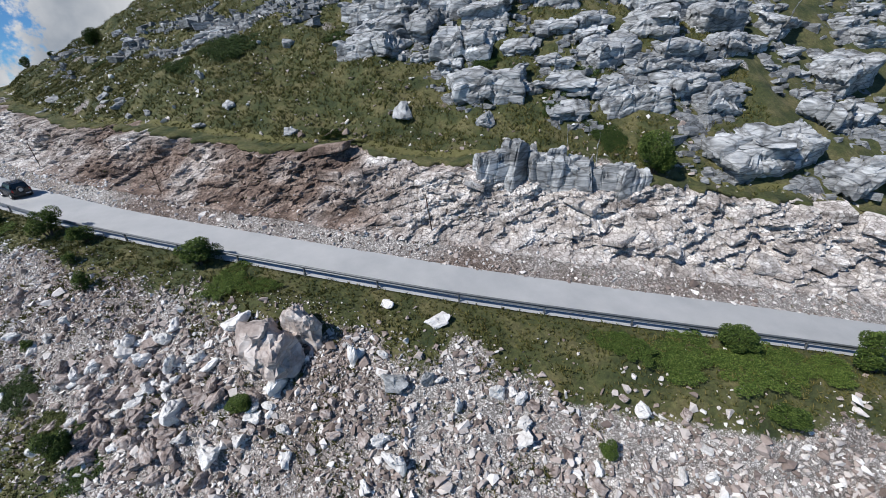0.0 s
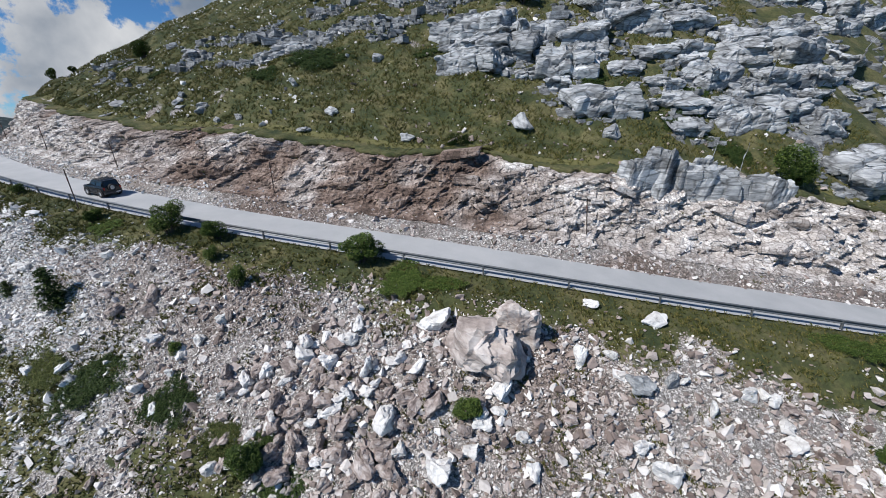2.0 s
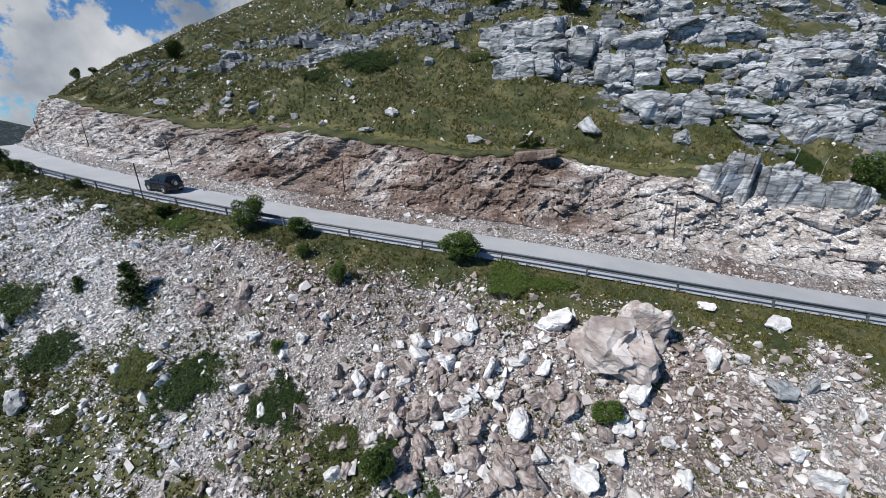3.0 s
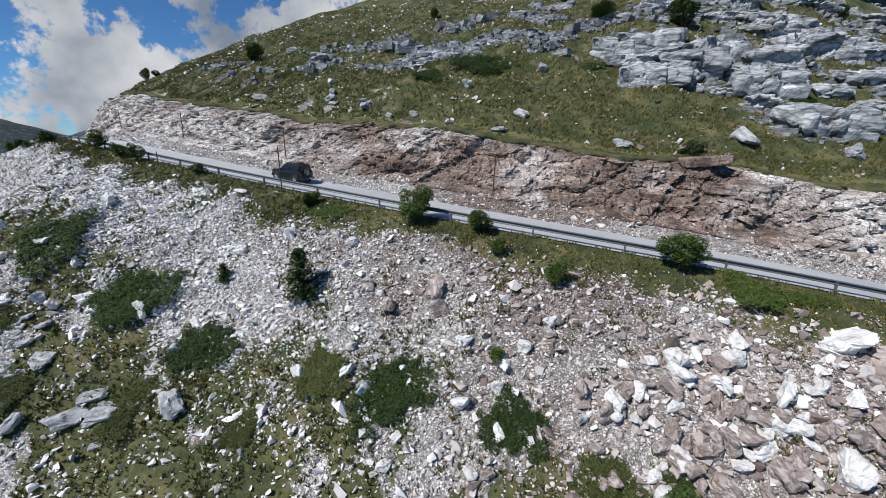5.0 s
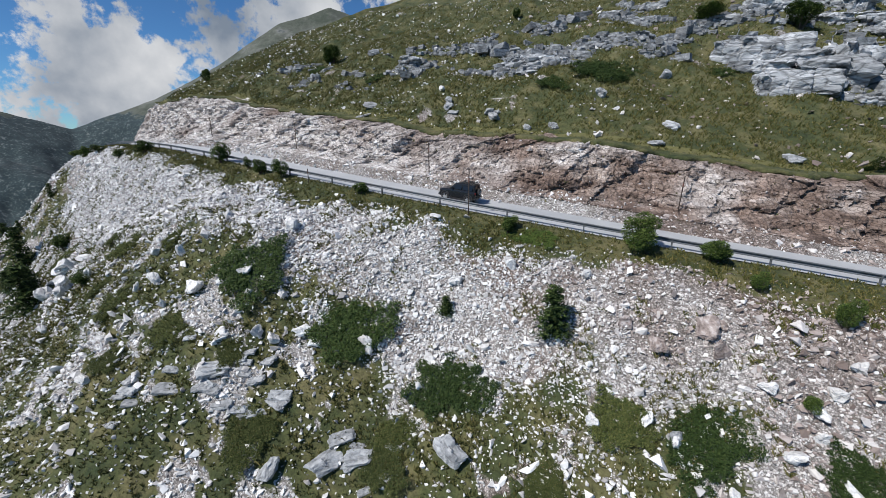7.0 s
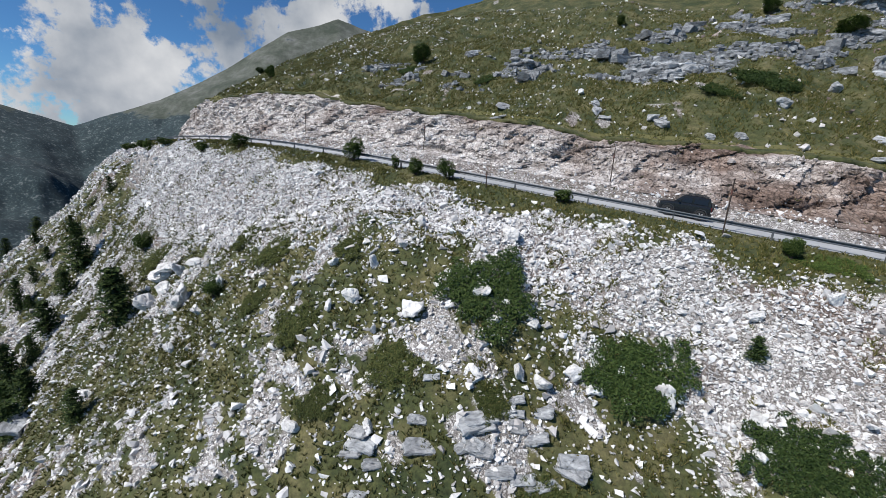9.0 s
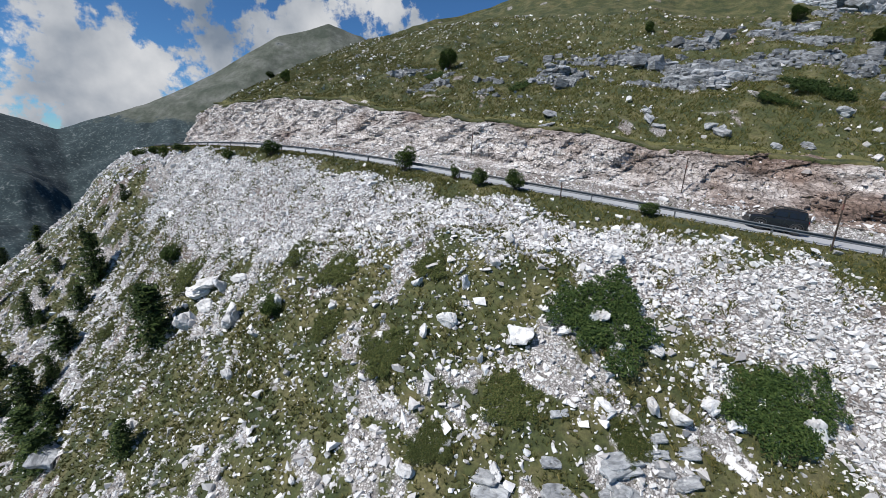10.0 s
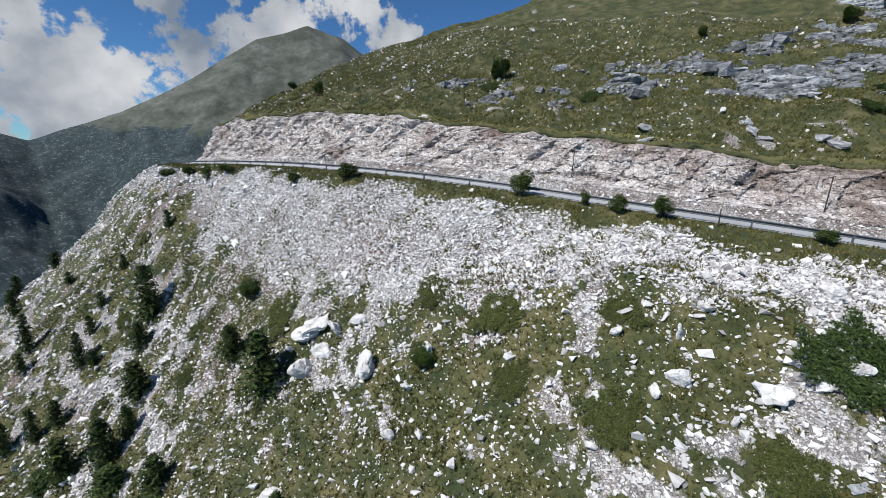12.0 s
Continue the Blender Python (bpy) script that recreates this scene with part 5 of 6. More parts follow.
def fir_parts(seed):
    """Unit young fir: one metre high, half a metre wide."""
    g = np.random.default_rng(seed)
    pts = []
    for k in range(15):
        z = 0.05 + 0.9 * k / 15
        reach = 0.33 * (1 - z) ** 0.65 + 0.02
        for j in range(int(19 - k * 0.6)):
            a = g.uniform(0, 6.28)
            rr = reach * g.uniform(0.7, 1.15)
            for i in range(11):
                t = (i + 0.5) / 11
                w = 0.035 * (1 - t * 0.6)
                pts.append((rr * t * math.cos(a) + g.normal() * w, rr * t * math.sin(a) + g.normal() * w, z - 0.06 * t + 0.05 * t * t + g.normal() * 0.012))
    crown = leaves_mesh("crown", np.array(pts), 0.040, M_FIR, seed, long=2.0)
    bm = bmesh.new()
    tube(bm, (0, 0, -0.08), (0, 0, 0.5), 0.022, 0.014)
    tube(bm, (0, 0, 0.5), (0, 0, 0.99), 0.014, 0.003)
    return crown, stone_mesh("trunk", bm, M_BARK)


BUSH = [bush_parts(k, M_LEAF) for k in range(3)]
BRIGHT = [bush_parts(10 + k, M_BRIGHT) for k in range(2)]
BIG = [bush_parts(20 + k, M_LEAF, 0.030, 9000, 1.05) for k in range(2)]
CREEP = [mat_parts(30 + k, M_JUNIPER) for k in range(4)]
BRAMBLE = [mat_parts(40 + k, M_BRIGHT) for k in range(2)]
OLIVE = [mat_parts(60 + k, M_OLIVE) for k in range(3)]
FIRS = [fir_parts(50 + k) for k in range(4)]


def plant(name, kit, s, n, w, h, label, category, group, low="stem", spin=None, lie=0.0):
    g = random.Random(int(s * 97 + n * 13))
    p, nor = at_land(s, n)
    root = new(name, None)
    q = Vector((0, 0, 1)).lerp(nor, lie).to_track_quat("Z", "Y").to_matrix().to_4x4()
    root.matrix_world = Matrix.Translation(p) @ q @ pose(0, 0, 0, 0, 0, g.uniform(0, 360)) @ Matrix.Diagonal((w, w, h, 1))
    for nm, me in (("crown", kit[0]), (low, kit[1])):
        ob = new(nm, me)
        ob.parent = root
    return tagged(root, label, category, group)


for k, (s, n, w, h) in enumerate([(118.0, -2.9, 1.83, 1.54), (132.8, -3.8, 1.89, 1.42), (110.0, -2.9, 1.3, 1.3), (114.0, -2.8, 0.68, 0.88), (139.2, -5.0, 1.3, 1.04), (152.4, -5.4, 1.9, 1.02), (154.8, -7.0, 1.3, 1.6), (170.0, -7.0, 2.6, 1.5),
                                  (164.0, -6.0, 2.2, 1.3), (118.8, -12.8, 1.39, 1.11), (136.0, -11.6, 1.78, 1.78), (84.4, -3.0, 1.54, 1.16), (80.8, -5.9, 0.95, 1.2), (82.4, -8.4, 0.6, 0.7), (93.6, -3.6, 0.76, 0.88), (83.2, -4.8, 0.81, 0.81),
                                  (76.0, -2.9, 2.2, 1.65), (70.0, -8.5, 1.2, 0.94), (77.2, -11.2, 1.4, 1.6), (103.2, -2.9, 1.1, 0.8), (49.2, -6.0, 1.45, 1.0), (56.0, -7.6, 0.76, 0.76), (49.6, -2.9, 1.82, 1.3)]):
    plant("bush", BUSH[k % 3], s, n, w * 1.1, h * 1.1, "dark green leafy bush on the rocky verge", "bush", "bushes along the road")
for k, (s, n, w, h) in enumerate([(87.6, -3.2, 1.95, 1.85), (112.2, -3.1, 1.15, 1.2), (93.6, -3.3, 0.90, 0.74)]):
    plant("bush", BRIGHT[k % 2], s, n, w * 1.1, h * 1.1, "bright green leafy bush beside the guard rail", "bush", "bushes along the road")
for k, (s, n, w, h) in enumerate([(50.0, 7.6, 3.0, 3.5), (43.6, -3.2, 2.27, 2.5), (130.8, 18.8, 3.2, 3.0), (68.8, 27.8, 3.66, 2.82), (78.0, 30.2, 3.68, 2.33), (160.0, 10.8, 1.9, 2.3), (181.0, 16.0, 2.2, 1.6), (44.0, 36.2, 1.9, 1.8), (106.8, 33.4, 1.5, 1.65), (84.4, 38.6, 2.4, 2.1)]):
    plant("large_bush", BIG[k % 2], s, n, w, h, "dense dark green rounded shrub among the rocks", "bush", "shrubs on the slope", "trunk")
for k, (s, n, w) in enumerate([(104.2, -10.2, 4.2), (98.8, -9.8, 3.9), (94.0, -10.2, 3.4), (85.4, -10.0, 3.1), (81.6, -9.9, 2.4), (77.2, -10.2, 1.1), (76.0, -11.2, 2.2)]):
    plant("juniper_mat", CREEP[k % 4], s, n, w * 1.12, w * 0.95, "dark green creeping juniper spread over the scree", "shrub", "creeping junipers", lie=0.85)
for k, (s, n, w) in enumerate([(111.2, -10.0, 2.1), (116.0, -10.6, 3.0), (120.0, -9.8, 2.5), (131.2, -11.8, 3.6), (102.8, -13.0, 1.6), (108.0, -15.4, 1.8), (95.6, -11.7, 2.3), (88.0, -10.3, 2.5), (100.5, -14.4, 2.6), (95.6, -12.8, 2.6), (78.9, -10.3, 2.4),
                               (90.0, -12.2, 1.5), (106.4, -13.4, 2.4), (111.0, -13.6, 2.6), (114.6, -13.0, 2.0), (141.0, -14.0, 2.2), (146.5, -12.4, 2.0), (138.0, -16.2, 2.0), (152.0, -16.8, 2.4), (146.0, -20.6, 2.2), (158.0, -12.8, 2.2)]):
    plant("low_shrub", OLIVE[k % 3], s, n, w * 1.1, w * 0.9, "olive-green low shrub spread between the stones", "shrub", "low shrubs on the slope", lie=0.85)
for k, (s, n, w) in enumerate([(90.4, 17.4, 6.8), (54.8, 14.6, 4.3), (52.4, 10.6, 3.5), (72.8, 7.6, 2.6), (48.8, 25.4, 5.2), (79.2, 20.2, 3.1), (56.5, 12.6, 2.6), (94.8, 14.0, 3.6), (131.0, 16.2, 3.2), (118.0, 16.2, 3.0), (62.0, 16.8, 3.4)]):
    plant("juniper_mat", CREEP[(k + 1) % 4], s, n, w, w * 0.72, "dark green creeping juniper spread on the grassy slope", "shrub", "creeping junipers", lie=0.85)
for k, (s, n, w, h) in enumerate([(73.6, -3.7, 2.65, 0.99), (71.8, -3.7, 2.06, 0.91), (92.4, -3.6, 2.42, 0.69), (52.4, -3.6, 3.36, 1.19), (50.0, -3.6, 3.54, 1.18), (48.0, -3.6, 2.90, 1.06), (54.8, -3.6, 2.45, 0.82), (46.0, -3.6, 2.50, 0.96)]):
    plant("bramble", BRAMBLE[k % 2], s, n, w * 1.1, h * 2.2, "bright green low bramble thicket on the verge", "shrub", "brambles on the verge", lie=0.6)
for k, (s, n, w, h) in enumerate([(128.8, -15.2, 2.61, 4.18), (133.6, -14.6, 1.79, 2.38), (149.6, -15.2, 2.75, 5.2), (147.6, -16.8, 1.81, 2.59), (142.0, -18.6, 2.24, 3.14), (140.0, -19.8, 1.26, 2.32), (155.2, -11.2, 1.12, 1.87), (143.6, -23.6, 2.35, 3.42),
                                  (151.2, -24.6, 1.25, 2.99), (150.0, -23.0, 1.39, 2.49), (154.8, -19.2, 1.03, 2.0), (156.4, -17.8, 1.2, 1.67), (186.0, -27.0, 2.14, 3.4), (176.4, -25.8, 2.0, 3.6), (160.4, -23.8, 1.51, 4.2), (158.4, -24.6, 1.15, 2.3),
                                  (151.6, -19.8, 1.07, 1.61), (152.8, -26.6, 1.5, 3.0), (145.6, -24.8, 1.76, 1.76), (182.0, -20.8, 2.2, 2.6), (168.4, -19.4, 1.31, 1.45), (158.0, -15.2, 0.94, 1.57), (137.2, -21.8, 2.27, 1.9), (140.0, -21.4, 2.06, 3.6),
                                  (132.4, -20.4, 1.73, 2.5), (130.4, -21.4, 2.14, 2.32), (122.4, -19.0, 1.17, 1.9), (152.8, -20.6, 1.49, 3.5), (90.6, -7.9, 1.4, 2.22), (95.2, -7.8, 0.74, 0.89)]):
    plant("fir_tree", FIRS[k % 4], s, n, w * 1.85, h * 1.12, "young dark green fir tree on the steep scree", "tree", "young firs on the slope", "trunk")


# grass
def tuft_template(seed, blades=5):
    g = np.random.default_rng(seed)
    v, fidx = [], []
    for k in range(blades):
        a = g.uniform(0, 6.28)
        lean = g.uniform(0.1, 0.75)
        h = g.uniform(0.6, 1.0)
        w = 0.07
        x, y = math.cos(a), math.sin(a)
        b = len(v)
        v += [(-y * w + x * 0.05, x * w + y * 0.05, -0.08), (y * w + x * 0.05, -x * w + y * 0.05, -0.08), (x * lean * h * 0.45, y * lean * h * 0.45, h * 0.6), (x * lean * h, y * lean * h, h * (1 - 0.3 * lean))]
        fidx += [(b, b + 1, b + 2), (b, b + 2, b + 3)]
    return np.array(v), np.array(fidx)


TUFTS = [tuft_template(k) for k in range(8)]


def turf(name, count, box, seed, keep, height, label):
    s, n, g = scatter(count, *box, seed)
    k = g.uniform(0, 1, count) < keep(s, n)
    s, n = s[k], n[k]
    p = land(s, n)
    size = height * g.uniform(0.5, 1.3, len(s))
    stretch = np.stack([g.uniform(0.9, 1.5, len(s))] * 2 + [np.ones(len(s))], -1)
    return strew(name, TUFTS, p, size, turns(g, len(s), 0.25), M_GRASS, label, "grass", stretch)


turf("verge_grass", 20000, (38, 190, -6.5, -2.3), 31, lambda s, n: grassy(s, n) * (1 - 0.0 * n), 0.19, "dry yellow-green grass on the road's verge")
turf("slope_grass", 84000, (60, 165, -28, -6.0), 32, lambda s, n: grassy(s, n) ** 1.3, 0.2, "patchy dry grass between the stones of the slope")
turf("scree_tufts", 42000, (56, 150, -16, -3.2), 35, lambda s, n: smooth(0.22, 0.36, fbm(s / 0.9, n / 0.9, 0, 3, 79)), 0.24, "small dry grass clumps growing between the stones of the scree")
turf("meadow_grass", 120000, (40, 200, 7.1, 40), 33, lambda s, n: grassy(s, n) * (1 - 0.5 * smooth(16, 32, n)) * (1 - 0.6 * rocky(s, n)) * (0.35 + 0.65 * smooth(-0.35, 0.25, fbm(s / 1.6, n / 1.6, 0, 3, 81))), 0.27, "short dry mountain grass on the hill above the cut")
turf("cut_grass", 1500, (40, 190, 1.2, 6.6), 34, lambda s, n: 0.25 + grassy(s, n), 0.2, "grass tufts along the foot of the rock cut")


# ---------------------------------------------------------------- road furniture
def box_bm(x0, x1, y0, y1, z0, z1, bevel=0.0):
    bm = bmesh.new()
    bmesh.ops.create_cube(bm, size=1)
    for v in bm.verts:
        v.co = Vector(((x0 + x1) / 2 + v.co.x * (x1 - x0), (y0 + y1) / 2 + v.co.y * (y1 - y0), (z0 + z1) / 2 + v.co.z * (z1 - z0)))
    if bevel:
        bmesh.ops.bevel(bm, geom=bm.edges[:], offset=bevel, segments=2, affect="EDGES")
    return bm


guard_rail = new("guard_rail", None)
wave = [(a * 1.5, b * 0.66) for a, b in ((0.00, 0.15), (-0.05, 0.135), (-0.05, 0.07), (0.02, 0.03), (0.02, -0.03), (-0.05, -0.07), (-0.05, -0.135), (0.0, -0.15), (0.008, -0.15), (-0.042, -0.13), (-0.042, -0.075), (0.028, -0.035), (0.028, 0.035), (-0.042, 0.075), (-0.042, 0.13), (0.008, 0.15), (0.0, 0.15))]
bay = 4.0
s = 6.0
while s < LENGTH - 40:
    seg = np.linspace(s, s + bay + 0.05, 6)
    ob = new("rail", grid_mesh("rail", rail_profile(seg, -2.2, 0.30, wave), [M_STEEL]))
    ob.parent = guard_rail
    post = bmesh.new()
    for a0, a1, b0, b1 in ((-0.05, 0.05, -0.004, 0.004), (-0.05, -0.042, -0.03, 0.03), (0.042, 0.05, -0.03, 0.03)):
        piece = box_bm(a0, a1, b0, b1, -0.35, 0.46)
        tmp = bpy.data.meshes.new("tmp")
        piece.to_mesh(tmp)
        piece.free()
        post.from_mesh(tmp)
        bpy.data.meshes.remove(tmp)
    ob = part("post", post, M_STEEL, guard_rail)
    c = centre(np.array([s]))[0]
    d = rule_dir(np.array([s]), np.zeros(1))[0]
    ob.matrix_basis = pose(c[0] - d[0] * 2.27, c[1] - d[1] * 2.27, c[2] - 0.1, 0, 0, math.degrees(math.atan2(d[1], d[0])))
    s += bay
tagged(guard_rail, "weathered galvanised steel guard rail along the road's outer edge", "guard rail")


def snow_pole(s, n, h, tilt):
    p, _ = at_land(s, n)
    root = new("snow_pole", None)
    root.matrix_world = Matrix.Translation(p) @ pose(0, 0, 0, tilt[0], tilt[1], 0)
    bm = bmesh.new()
    tube(bm, (0, 0, -0.3), (0, 0, h), 0.035, 0.03, 8)
    part("shaft", bm, M_POLE, root)
    bm = bmesh.new()
    tube(bm, (0, 0, h - 0.02), (0, 0, h + 0.03), 0.036, 0.03, 8)
    part("cap", bm, M_POLE, root)
    bm = bmesh.new()
    tube(bm, (0, 0, h * 0.72), (0, 0, h * 0.82), 0.037, 0.037, 8)
    part("band", bm, M_RUST, root, "faded rust-red band")
    return tagged(root, "thin dark rusty steel snow pole at the roadside", "pole", "snow poles")


M_POLE = plain("rusty_pole", (0.055, 0.04, 0.032), 0.7, 0.3, 0.4, 12)
M_RUST = plain("faded_red", (0.14, 0.06, 0.045), 0.7, 0.1, 0.3, 12)
for s, n, h, tilt in ((96.0, -2.9, 2.5, (0, 0)), (64.4, 3.1, 2.3, (0, -3)), (85.0, 3.1, 2.1, (0, 2)), (101.4, 3.0, 2.1, (1, 0)), (116.4, 3.0, 2.2, (0, 1)), (107.5, -2.9, 0.9, (0, 0)), (132.0, 3.0, 2.2, (0, 0))):
    snow_pole(s, n, h, tilt)


# ---------------------------------------------------------------- the car
def wheel(root, x, y, r=0.36, name="wheel"):
    w = new(name, None)
    w.parent = root
    w.matrix_basis = pose(x, y, r, 90, 0, 0)
    bm = bmesh.new()
    prof = [(r * 0.62, -0.11), (r * 0.94, -0.115), (r, -0.08), (r, 0.08), (r * 0.94, 0.115), (r * 0.62, 0.11)]
    rings = [[bm.verts.new((a * math.cos(2 * math.pi * k / 28), a * math.sin(2 * math.pi * k / 28), b)) for k in range(28)] for a, b in prof]
    for i in range(len(rings)):
        nxt = rings[(i + 1) % len(rings)]
        for k in range(28):
            bm.faces.new((rings[i][k], rings[i][(k + 1) % 28], nxt[(k + 1) % 28], nxt[k]))
    part("tyre", bm, M_TYRE, w)
    bm = bmesh.new()
    bmesh.ops.create_cone(bm, cap_ends=True, segments=28, radius1=r * 0.62, radius2=r * 0.62, depth=0.10)
    for k in range(5):
        a = 2 * math.pi * k / 5
        for sgn in (-1, 1):
            tube(bm, (0.06 * math.cos(a), 0.06 * math.sin(a), sgn * 0.075), (r * 0.56 * math.cos(a), r * 0.56 * math.sin(a), sgn * 0.085), 0.035, 0.045, 6)
    part("rim", bm, M_RIM, w, "silver alloy rim")
    return w


def loft(sections):
    """Closed rings of equal length, capped at both ends."""
    bm = bmesh.new()
    rings = [[bm.verts.new(p) for p in ring] for ring in sections]
    n = len(rings[0])
    for a, b in zip(rings, rings[1:]):
        for k in range(n):
            bm.faces.new((a[k], a[(k + 1) % n], b[(k + 1) % n], b[k]))
    bm.faces.new(list(reversed(rings[0])))
    bm.faces.new(rings[-1])
    bmesh.ops.recalc_face_normals(bm, faces=bm.faces[:])
    return bm


def ring(x, half, z0, z1, tuck=0.06, top=0.05):
    """A car section: rounded box outline across y at x."""
    return [(x, -half + tuck, z0), (x, half - tuck, z0), (x, half, z0 + 0.12), (x, half, z1 - top - 0.1), (x, half - 0.02, z1 - top), (x, half - 0.09, z1), (x, -half + 0.09, z1), (x, -half + 0.02, z1 - top), (x, -half, z1 - top - 0.1), (x, -half, z0 + 0.12)]


M_GLASS_DARK, _nt, _b = shader("tinted_glass", 0.06)
_b.inputs["Base Color"].default_value = (0.012, 0.015, 0.018, 1)
M_TYRE = plain("tyre_rubber", (0.022, 0.022, 0.023), 0.85, 0, 0.2, 30)
M_RIM = plain("alloy", (0.62, 0.63, 0.64), 0.35, 0.7, 0.06)
M_RED = plain("red_lens", (0.30, 0.012, 0.01), 0.2, 0, 0.1)
M_PLASTIC = plain("grey_plastic", (0.03, 0.031, 0.033), 0.6, 0, 0.15)
M_PLATE = plain("pale_plate", (0.62, 0.62, 0.60), 0.5, 0, 0.05)
M_LAMP = plain("clear_lens", (0.55, 0.57, 0.58), 0.12, 0.3, 0.05)


def make_car():
    car = new("car", None)
    low = [ring(2.05, 0.70, 0.42, 0.86), ring(1.95, 0.80, 0.34, 0.97), ring(1.4, 0.86, 0.32, 1.04), ring(0.75, 0.87, 0.32, 1.08), ring(-0.5, 0.88, 0.32, 1.10), ring(-1.6, 0.87, 0.34, 1.10), ring(-1.92, 0.84, 0.40, 1.08), ring(-1.98, 0.80, 0.46, 1.02)]
    part("body", loft(low), M_PAINT, car)
    cab = [ring(0.86, 0.74, 1.02, 1.10, 0.02, 0.02), ring(0.30, 0.70, 1.02, 1.58, 0.0, 0.06), ring(0.05, 0.69, 1.02, 1.66, 0.0, 0.06), ring(-0.9, 0.69, 1.02, 1.69, 0.0, 0.06), ring(-1.72, 0.68, 1.02, 1.65, 0.0, 0.06), ring(-1.93, 0.76, 1.02, 1.12, 0.0, 0.03)]
    part("cabin", loft(cab), M_PAINT, car)
    for sgn in (-1, 1):
        for x0, x1 in ((0.42, -0.42), (-0.58, -1.62)):
            bm = bmesh.new()
            y0, y1 = 0.80, 0.705
            front = 0.26 if x0 == 0.42 else 0.0
            pts = [(x0, y0, 1.13), (x1, y0, 1.13), (x1, y1, 1.54), (x0 - front, y1, 1.54)]
            outer = [bm.verts.new((x, sgn * (y - 0.035 + 0.004), z)) for x, y, z in pts]
            inner = [bm.verts.new((x, sgn * (y - 0.06), z)) for x, y, z in pts]
            bm.faces.new(outer)
            bm.faces.new(inner[::-1])
            for k in range(4):
                bm.faces.new((outer[k], outer[(k + 1) % 4], inner[(k + 1) % 4], inner[k]))
            bmesh.ops.recalc_face_normals(bm, faces=bm.faces[:])
            part("side_window", bm, M_GLASS_DARK, car, "dark tinted side window")
        part("door_handle", box_bm(-0.45, -0.28, sgn * 0.875 - 0.02, sgn * 0.875 + 0.02, 0.98, 1.02, 0.008), M_PLASTIC, car)
        part("wing_mirror", box_bm(0.48, 0.62, sgn * 0.93 - 0.09, sgn * 0.93 + 0.09, 1.08, 1.22, 0.03), M_PAINT, car)
        part("tail_light", box_bm(-2.0, -1.93, sgn * 0.73 - 0.07, sgn * 0.73 + 0.07, 0.78, 1.04, 0.015), M_RED, car, "red tail light")
        part("headlight", box_bm(1.96, 2.07, sgn * 0.55 - 0.14, sgn * 0.55 + 0.14, 0.72, 0.88, 0.02), M_LAMP, car, "clear headlight")
        part("side_step", box_bm(-0.95, 0.95, sgn * 0.86 - 0.07, sgn * 0.86 + 0.07, 0.30, 0.37, 0.02), M_PLASTIC, car)
        part("roof_rail", box_bm(-1.6, 0.0, sgn * 0.60 - 0.02, sgn * 0.60 + 0.02, 1.70, 1.77, 0.012), M_PLASTIC, car)
        for x in (1.28, -1.25):
            bm = bmesh.new()
            outer = [(0.50, 0.0), (0.47, 0.22), (0.33, 0.40), (0.0, 0.47), (-0.33, 0.40), (-0.47, 0.22), (-0.50, 0.0)]
            rows = []
            for a, b in outer:
                rows.append([bm.verts.new((x + a * f_, sgn * y_, 0.36 + b * f_)) for f_, y_ in ((0.90, 0.84), (0.90, 0.905), (1.0, 0.905), (1.0, 0.86))])
            for r0, r1 in zip(rows, rows[1:]):
                for k in range(4):
                    bm.faces.new((r0[k], r0[(k + 1) % 4], r1[(k + 1) % 4], r1[k]))
            bmesh.ops.recalc_face_normals(bm, faces=bm.faces[:])
            part("wheel_arch", bm, M_PLASTIC, car)
            wheel(car, x, sgn * 0.80)
    for x in (-1.4, -0.9, -0.4):
        part("roof_bar", box_bm(x - 0.03, x + 0.03, -0.60, 0.60, 1.755, 1.79, 0.01), M_PLASTIC, car)
    part("front_bumper", box_bm(1.98, 2.14, -0.78, 0.78, 0.36, 0.60, 0.04), M_PLASTIC, car)
    part("rear_bumper", box_bm(-2.12, -1.94, -0.80, 0.80, 0.38, 0.60, 0.04), M_PLASTIC, car)
    part("grille", box_bm(2.02, 2.08, -0.36, 0.36, 0.68, 0.86, 0.015), M_PLASTIC, car)
    bm = bmesh.new()
    pts = [(-1.945, -0.60, 1.14), (-1.945, 0.60, 1.14), (-1.79, 0.56, 1.56), (-1.79, -0.56, 1.56)]
    a = [bm.verts.new(p) for p in pts]
    b = [bm.verts.new((x + 0.05, y, z)) for x, y, z in pts]
    bm.faces.new(a)
    bm.faces.new(b[::-1])
    for k in range(4):
        bm.faces.new((a[k], a[(k + 1) % 4], b[(k + 1) % 4], b[k]))
    bmesh.ops.recalc_face_normals(bm, faces=bm.faces[:])
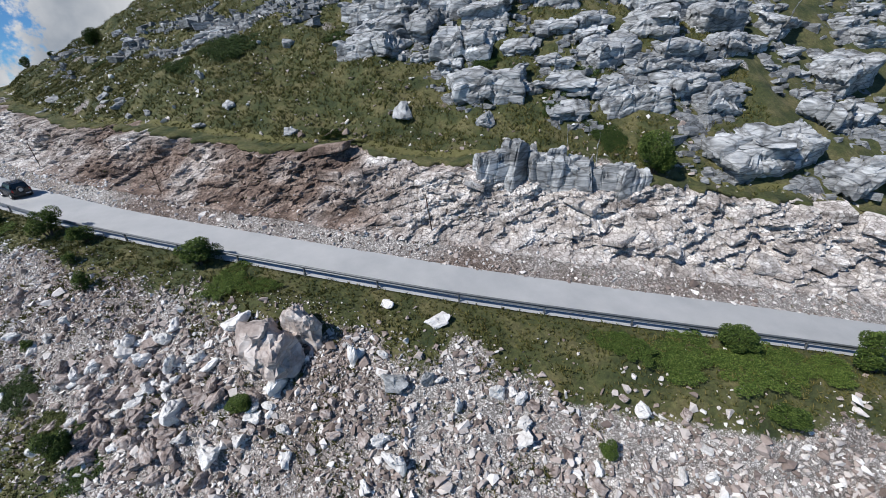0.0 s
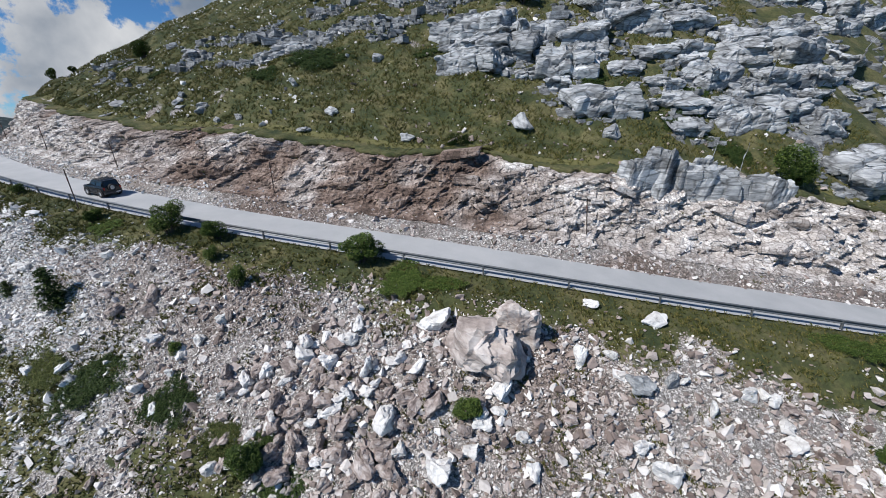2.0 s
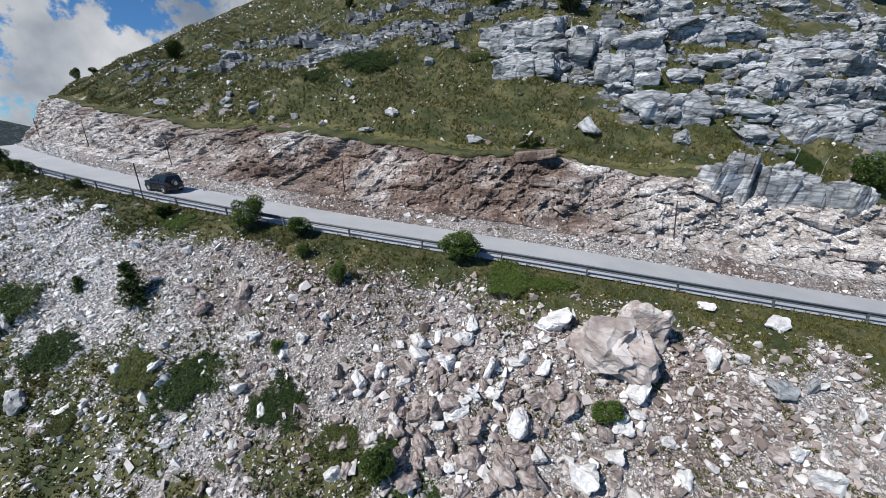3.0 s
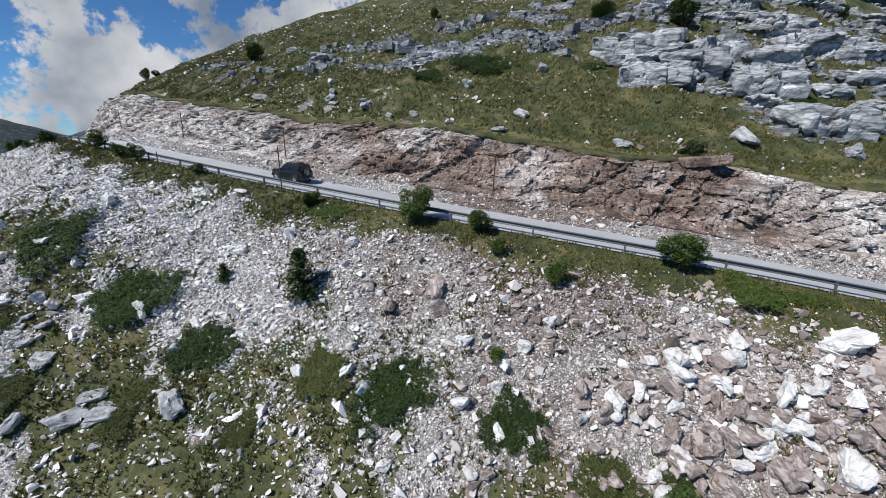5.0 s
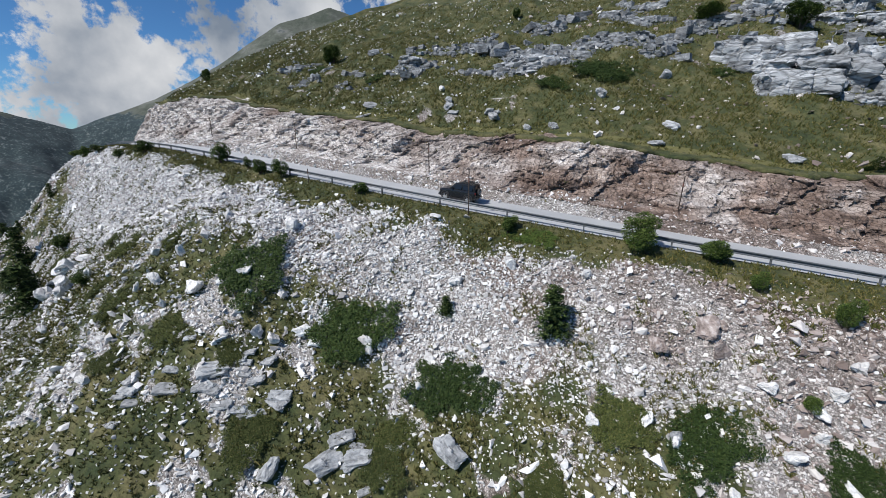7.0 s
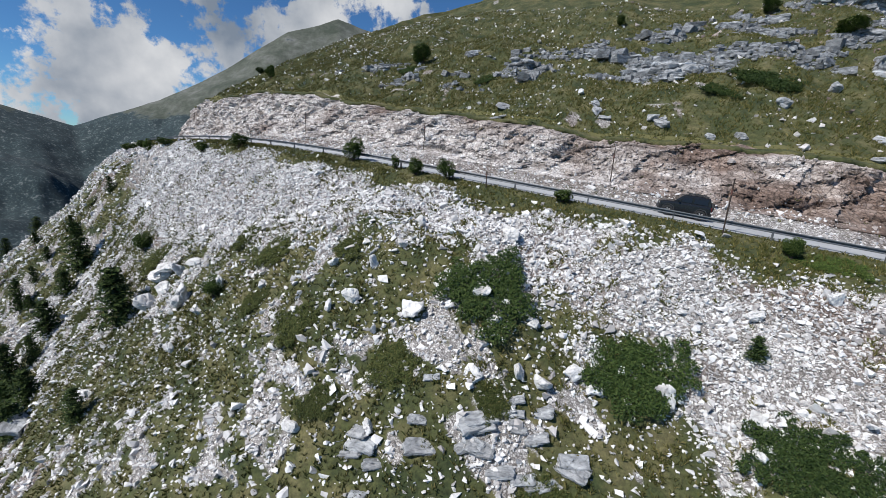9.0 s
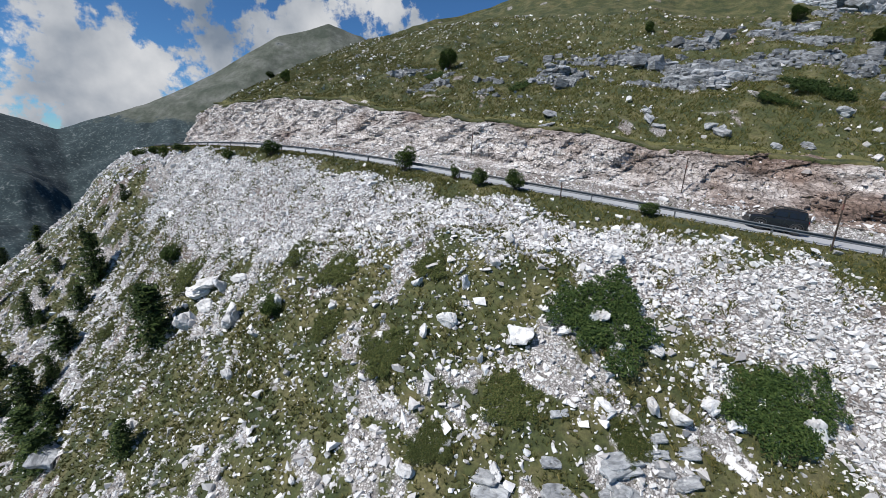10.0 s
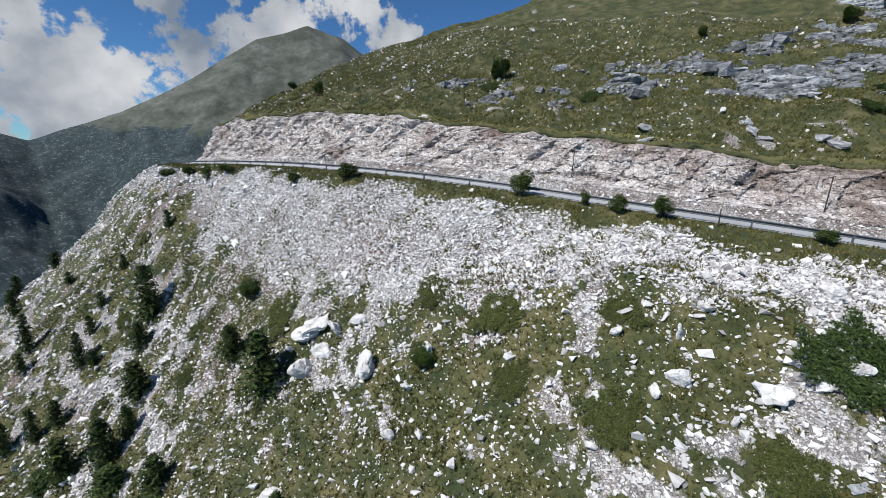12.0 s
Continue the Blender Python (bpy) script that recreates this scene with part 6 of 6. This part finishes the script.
    part("rear_window", bm, M_GLASS_DARK, car, "dark rear window")
    bm = bmesh.new()
    pts = [(0.875, -0.68, 1.12), (0.875, 0.68, 1.12), (0.34, 0.62, 1.56), (0.34, -0.62, 1.56)]
    a = [bm.verts.new((x + 0.012, y, z + 0.01)) for x, y, z in pts]
    b = [bm.verts.new((x - 0.03, y, z - 0.02)) for x, y, z in pts]
    bm.faces.new(a)
    bm.faces.new(b[::-1])
    for k in range(4):
        bm.faces.new((a[k], a[(k + 1) % 4], b[(k + 1) % 4], b[k]))
    bmesh.ops.recalc_face_normals(bm, faces=bm.faces[:])
    part("windscreen", bm, M_GLASS_DARK, car, "dark windscreen")
    sp = wheel(car, -2.09, 0.06, 0.34, "spare_wheel")
    sp.matrix_basis = pose(-2.09, 0.06, 0.98, 0, 90, 0)
    part("number_plate", box_bm(-2.135, -2.12, -0.62, -0.20, 0.44, 0.54), M_PLATE, car, "pale blank plate")
    return car


car = make_car()
SHORT = 0.84    # a short three-door body: lengths only, wheels stay round
for ob in list(scene.objects):
    if ob.parent is car:
        if ob.type == "MESH":
            for v in ob.data.vertices:
                v.co.x *= SHORT
        else:
            ob.location.x *= SHORT
car_s = 97.5
cc = centre(np.array([car_s]))[0]
dd = rule_dir(np.array([car_s]), np.zeros(1))[0]
t0, t1 = centre(np.array([car_s - 1.3]))[0], centre(np.array([car_s + 1.3]))[0]
way = Vector(t1 - t0)
side = Vector((-way.y, way.x, 0)).normalized()
wayn = way.normalized()
upv = wayn.cross(side)
m = Matrix((wayn, side, upv)).transposed().to_4x4()
m.translation = Vector((cc[0] - dd[0] * 0.5, cc[1] - dd[1] * 0.5, cc[2] + 0.026 - 0.025))
car.matrix_world = m @ Matrix.Scale(0.92 / FULL, 4)
tagged(car, "small black three-door off-road car with roof rack and rear spare wheel", "car")

# bring the plan to full size
for ob in list(scene.objects):
    if ob.parent is None and ob.type != "CAMERA" and ob.type != "LIGHT":
        ob.matrix_basis = Matrix.Scale(FULL, 4) @ ob.matrix_basis
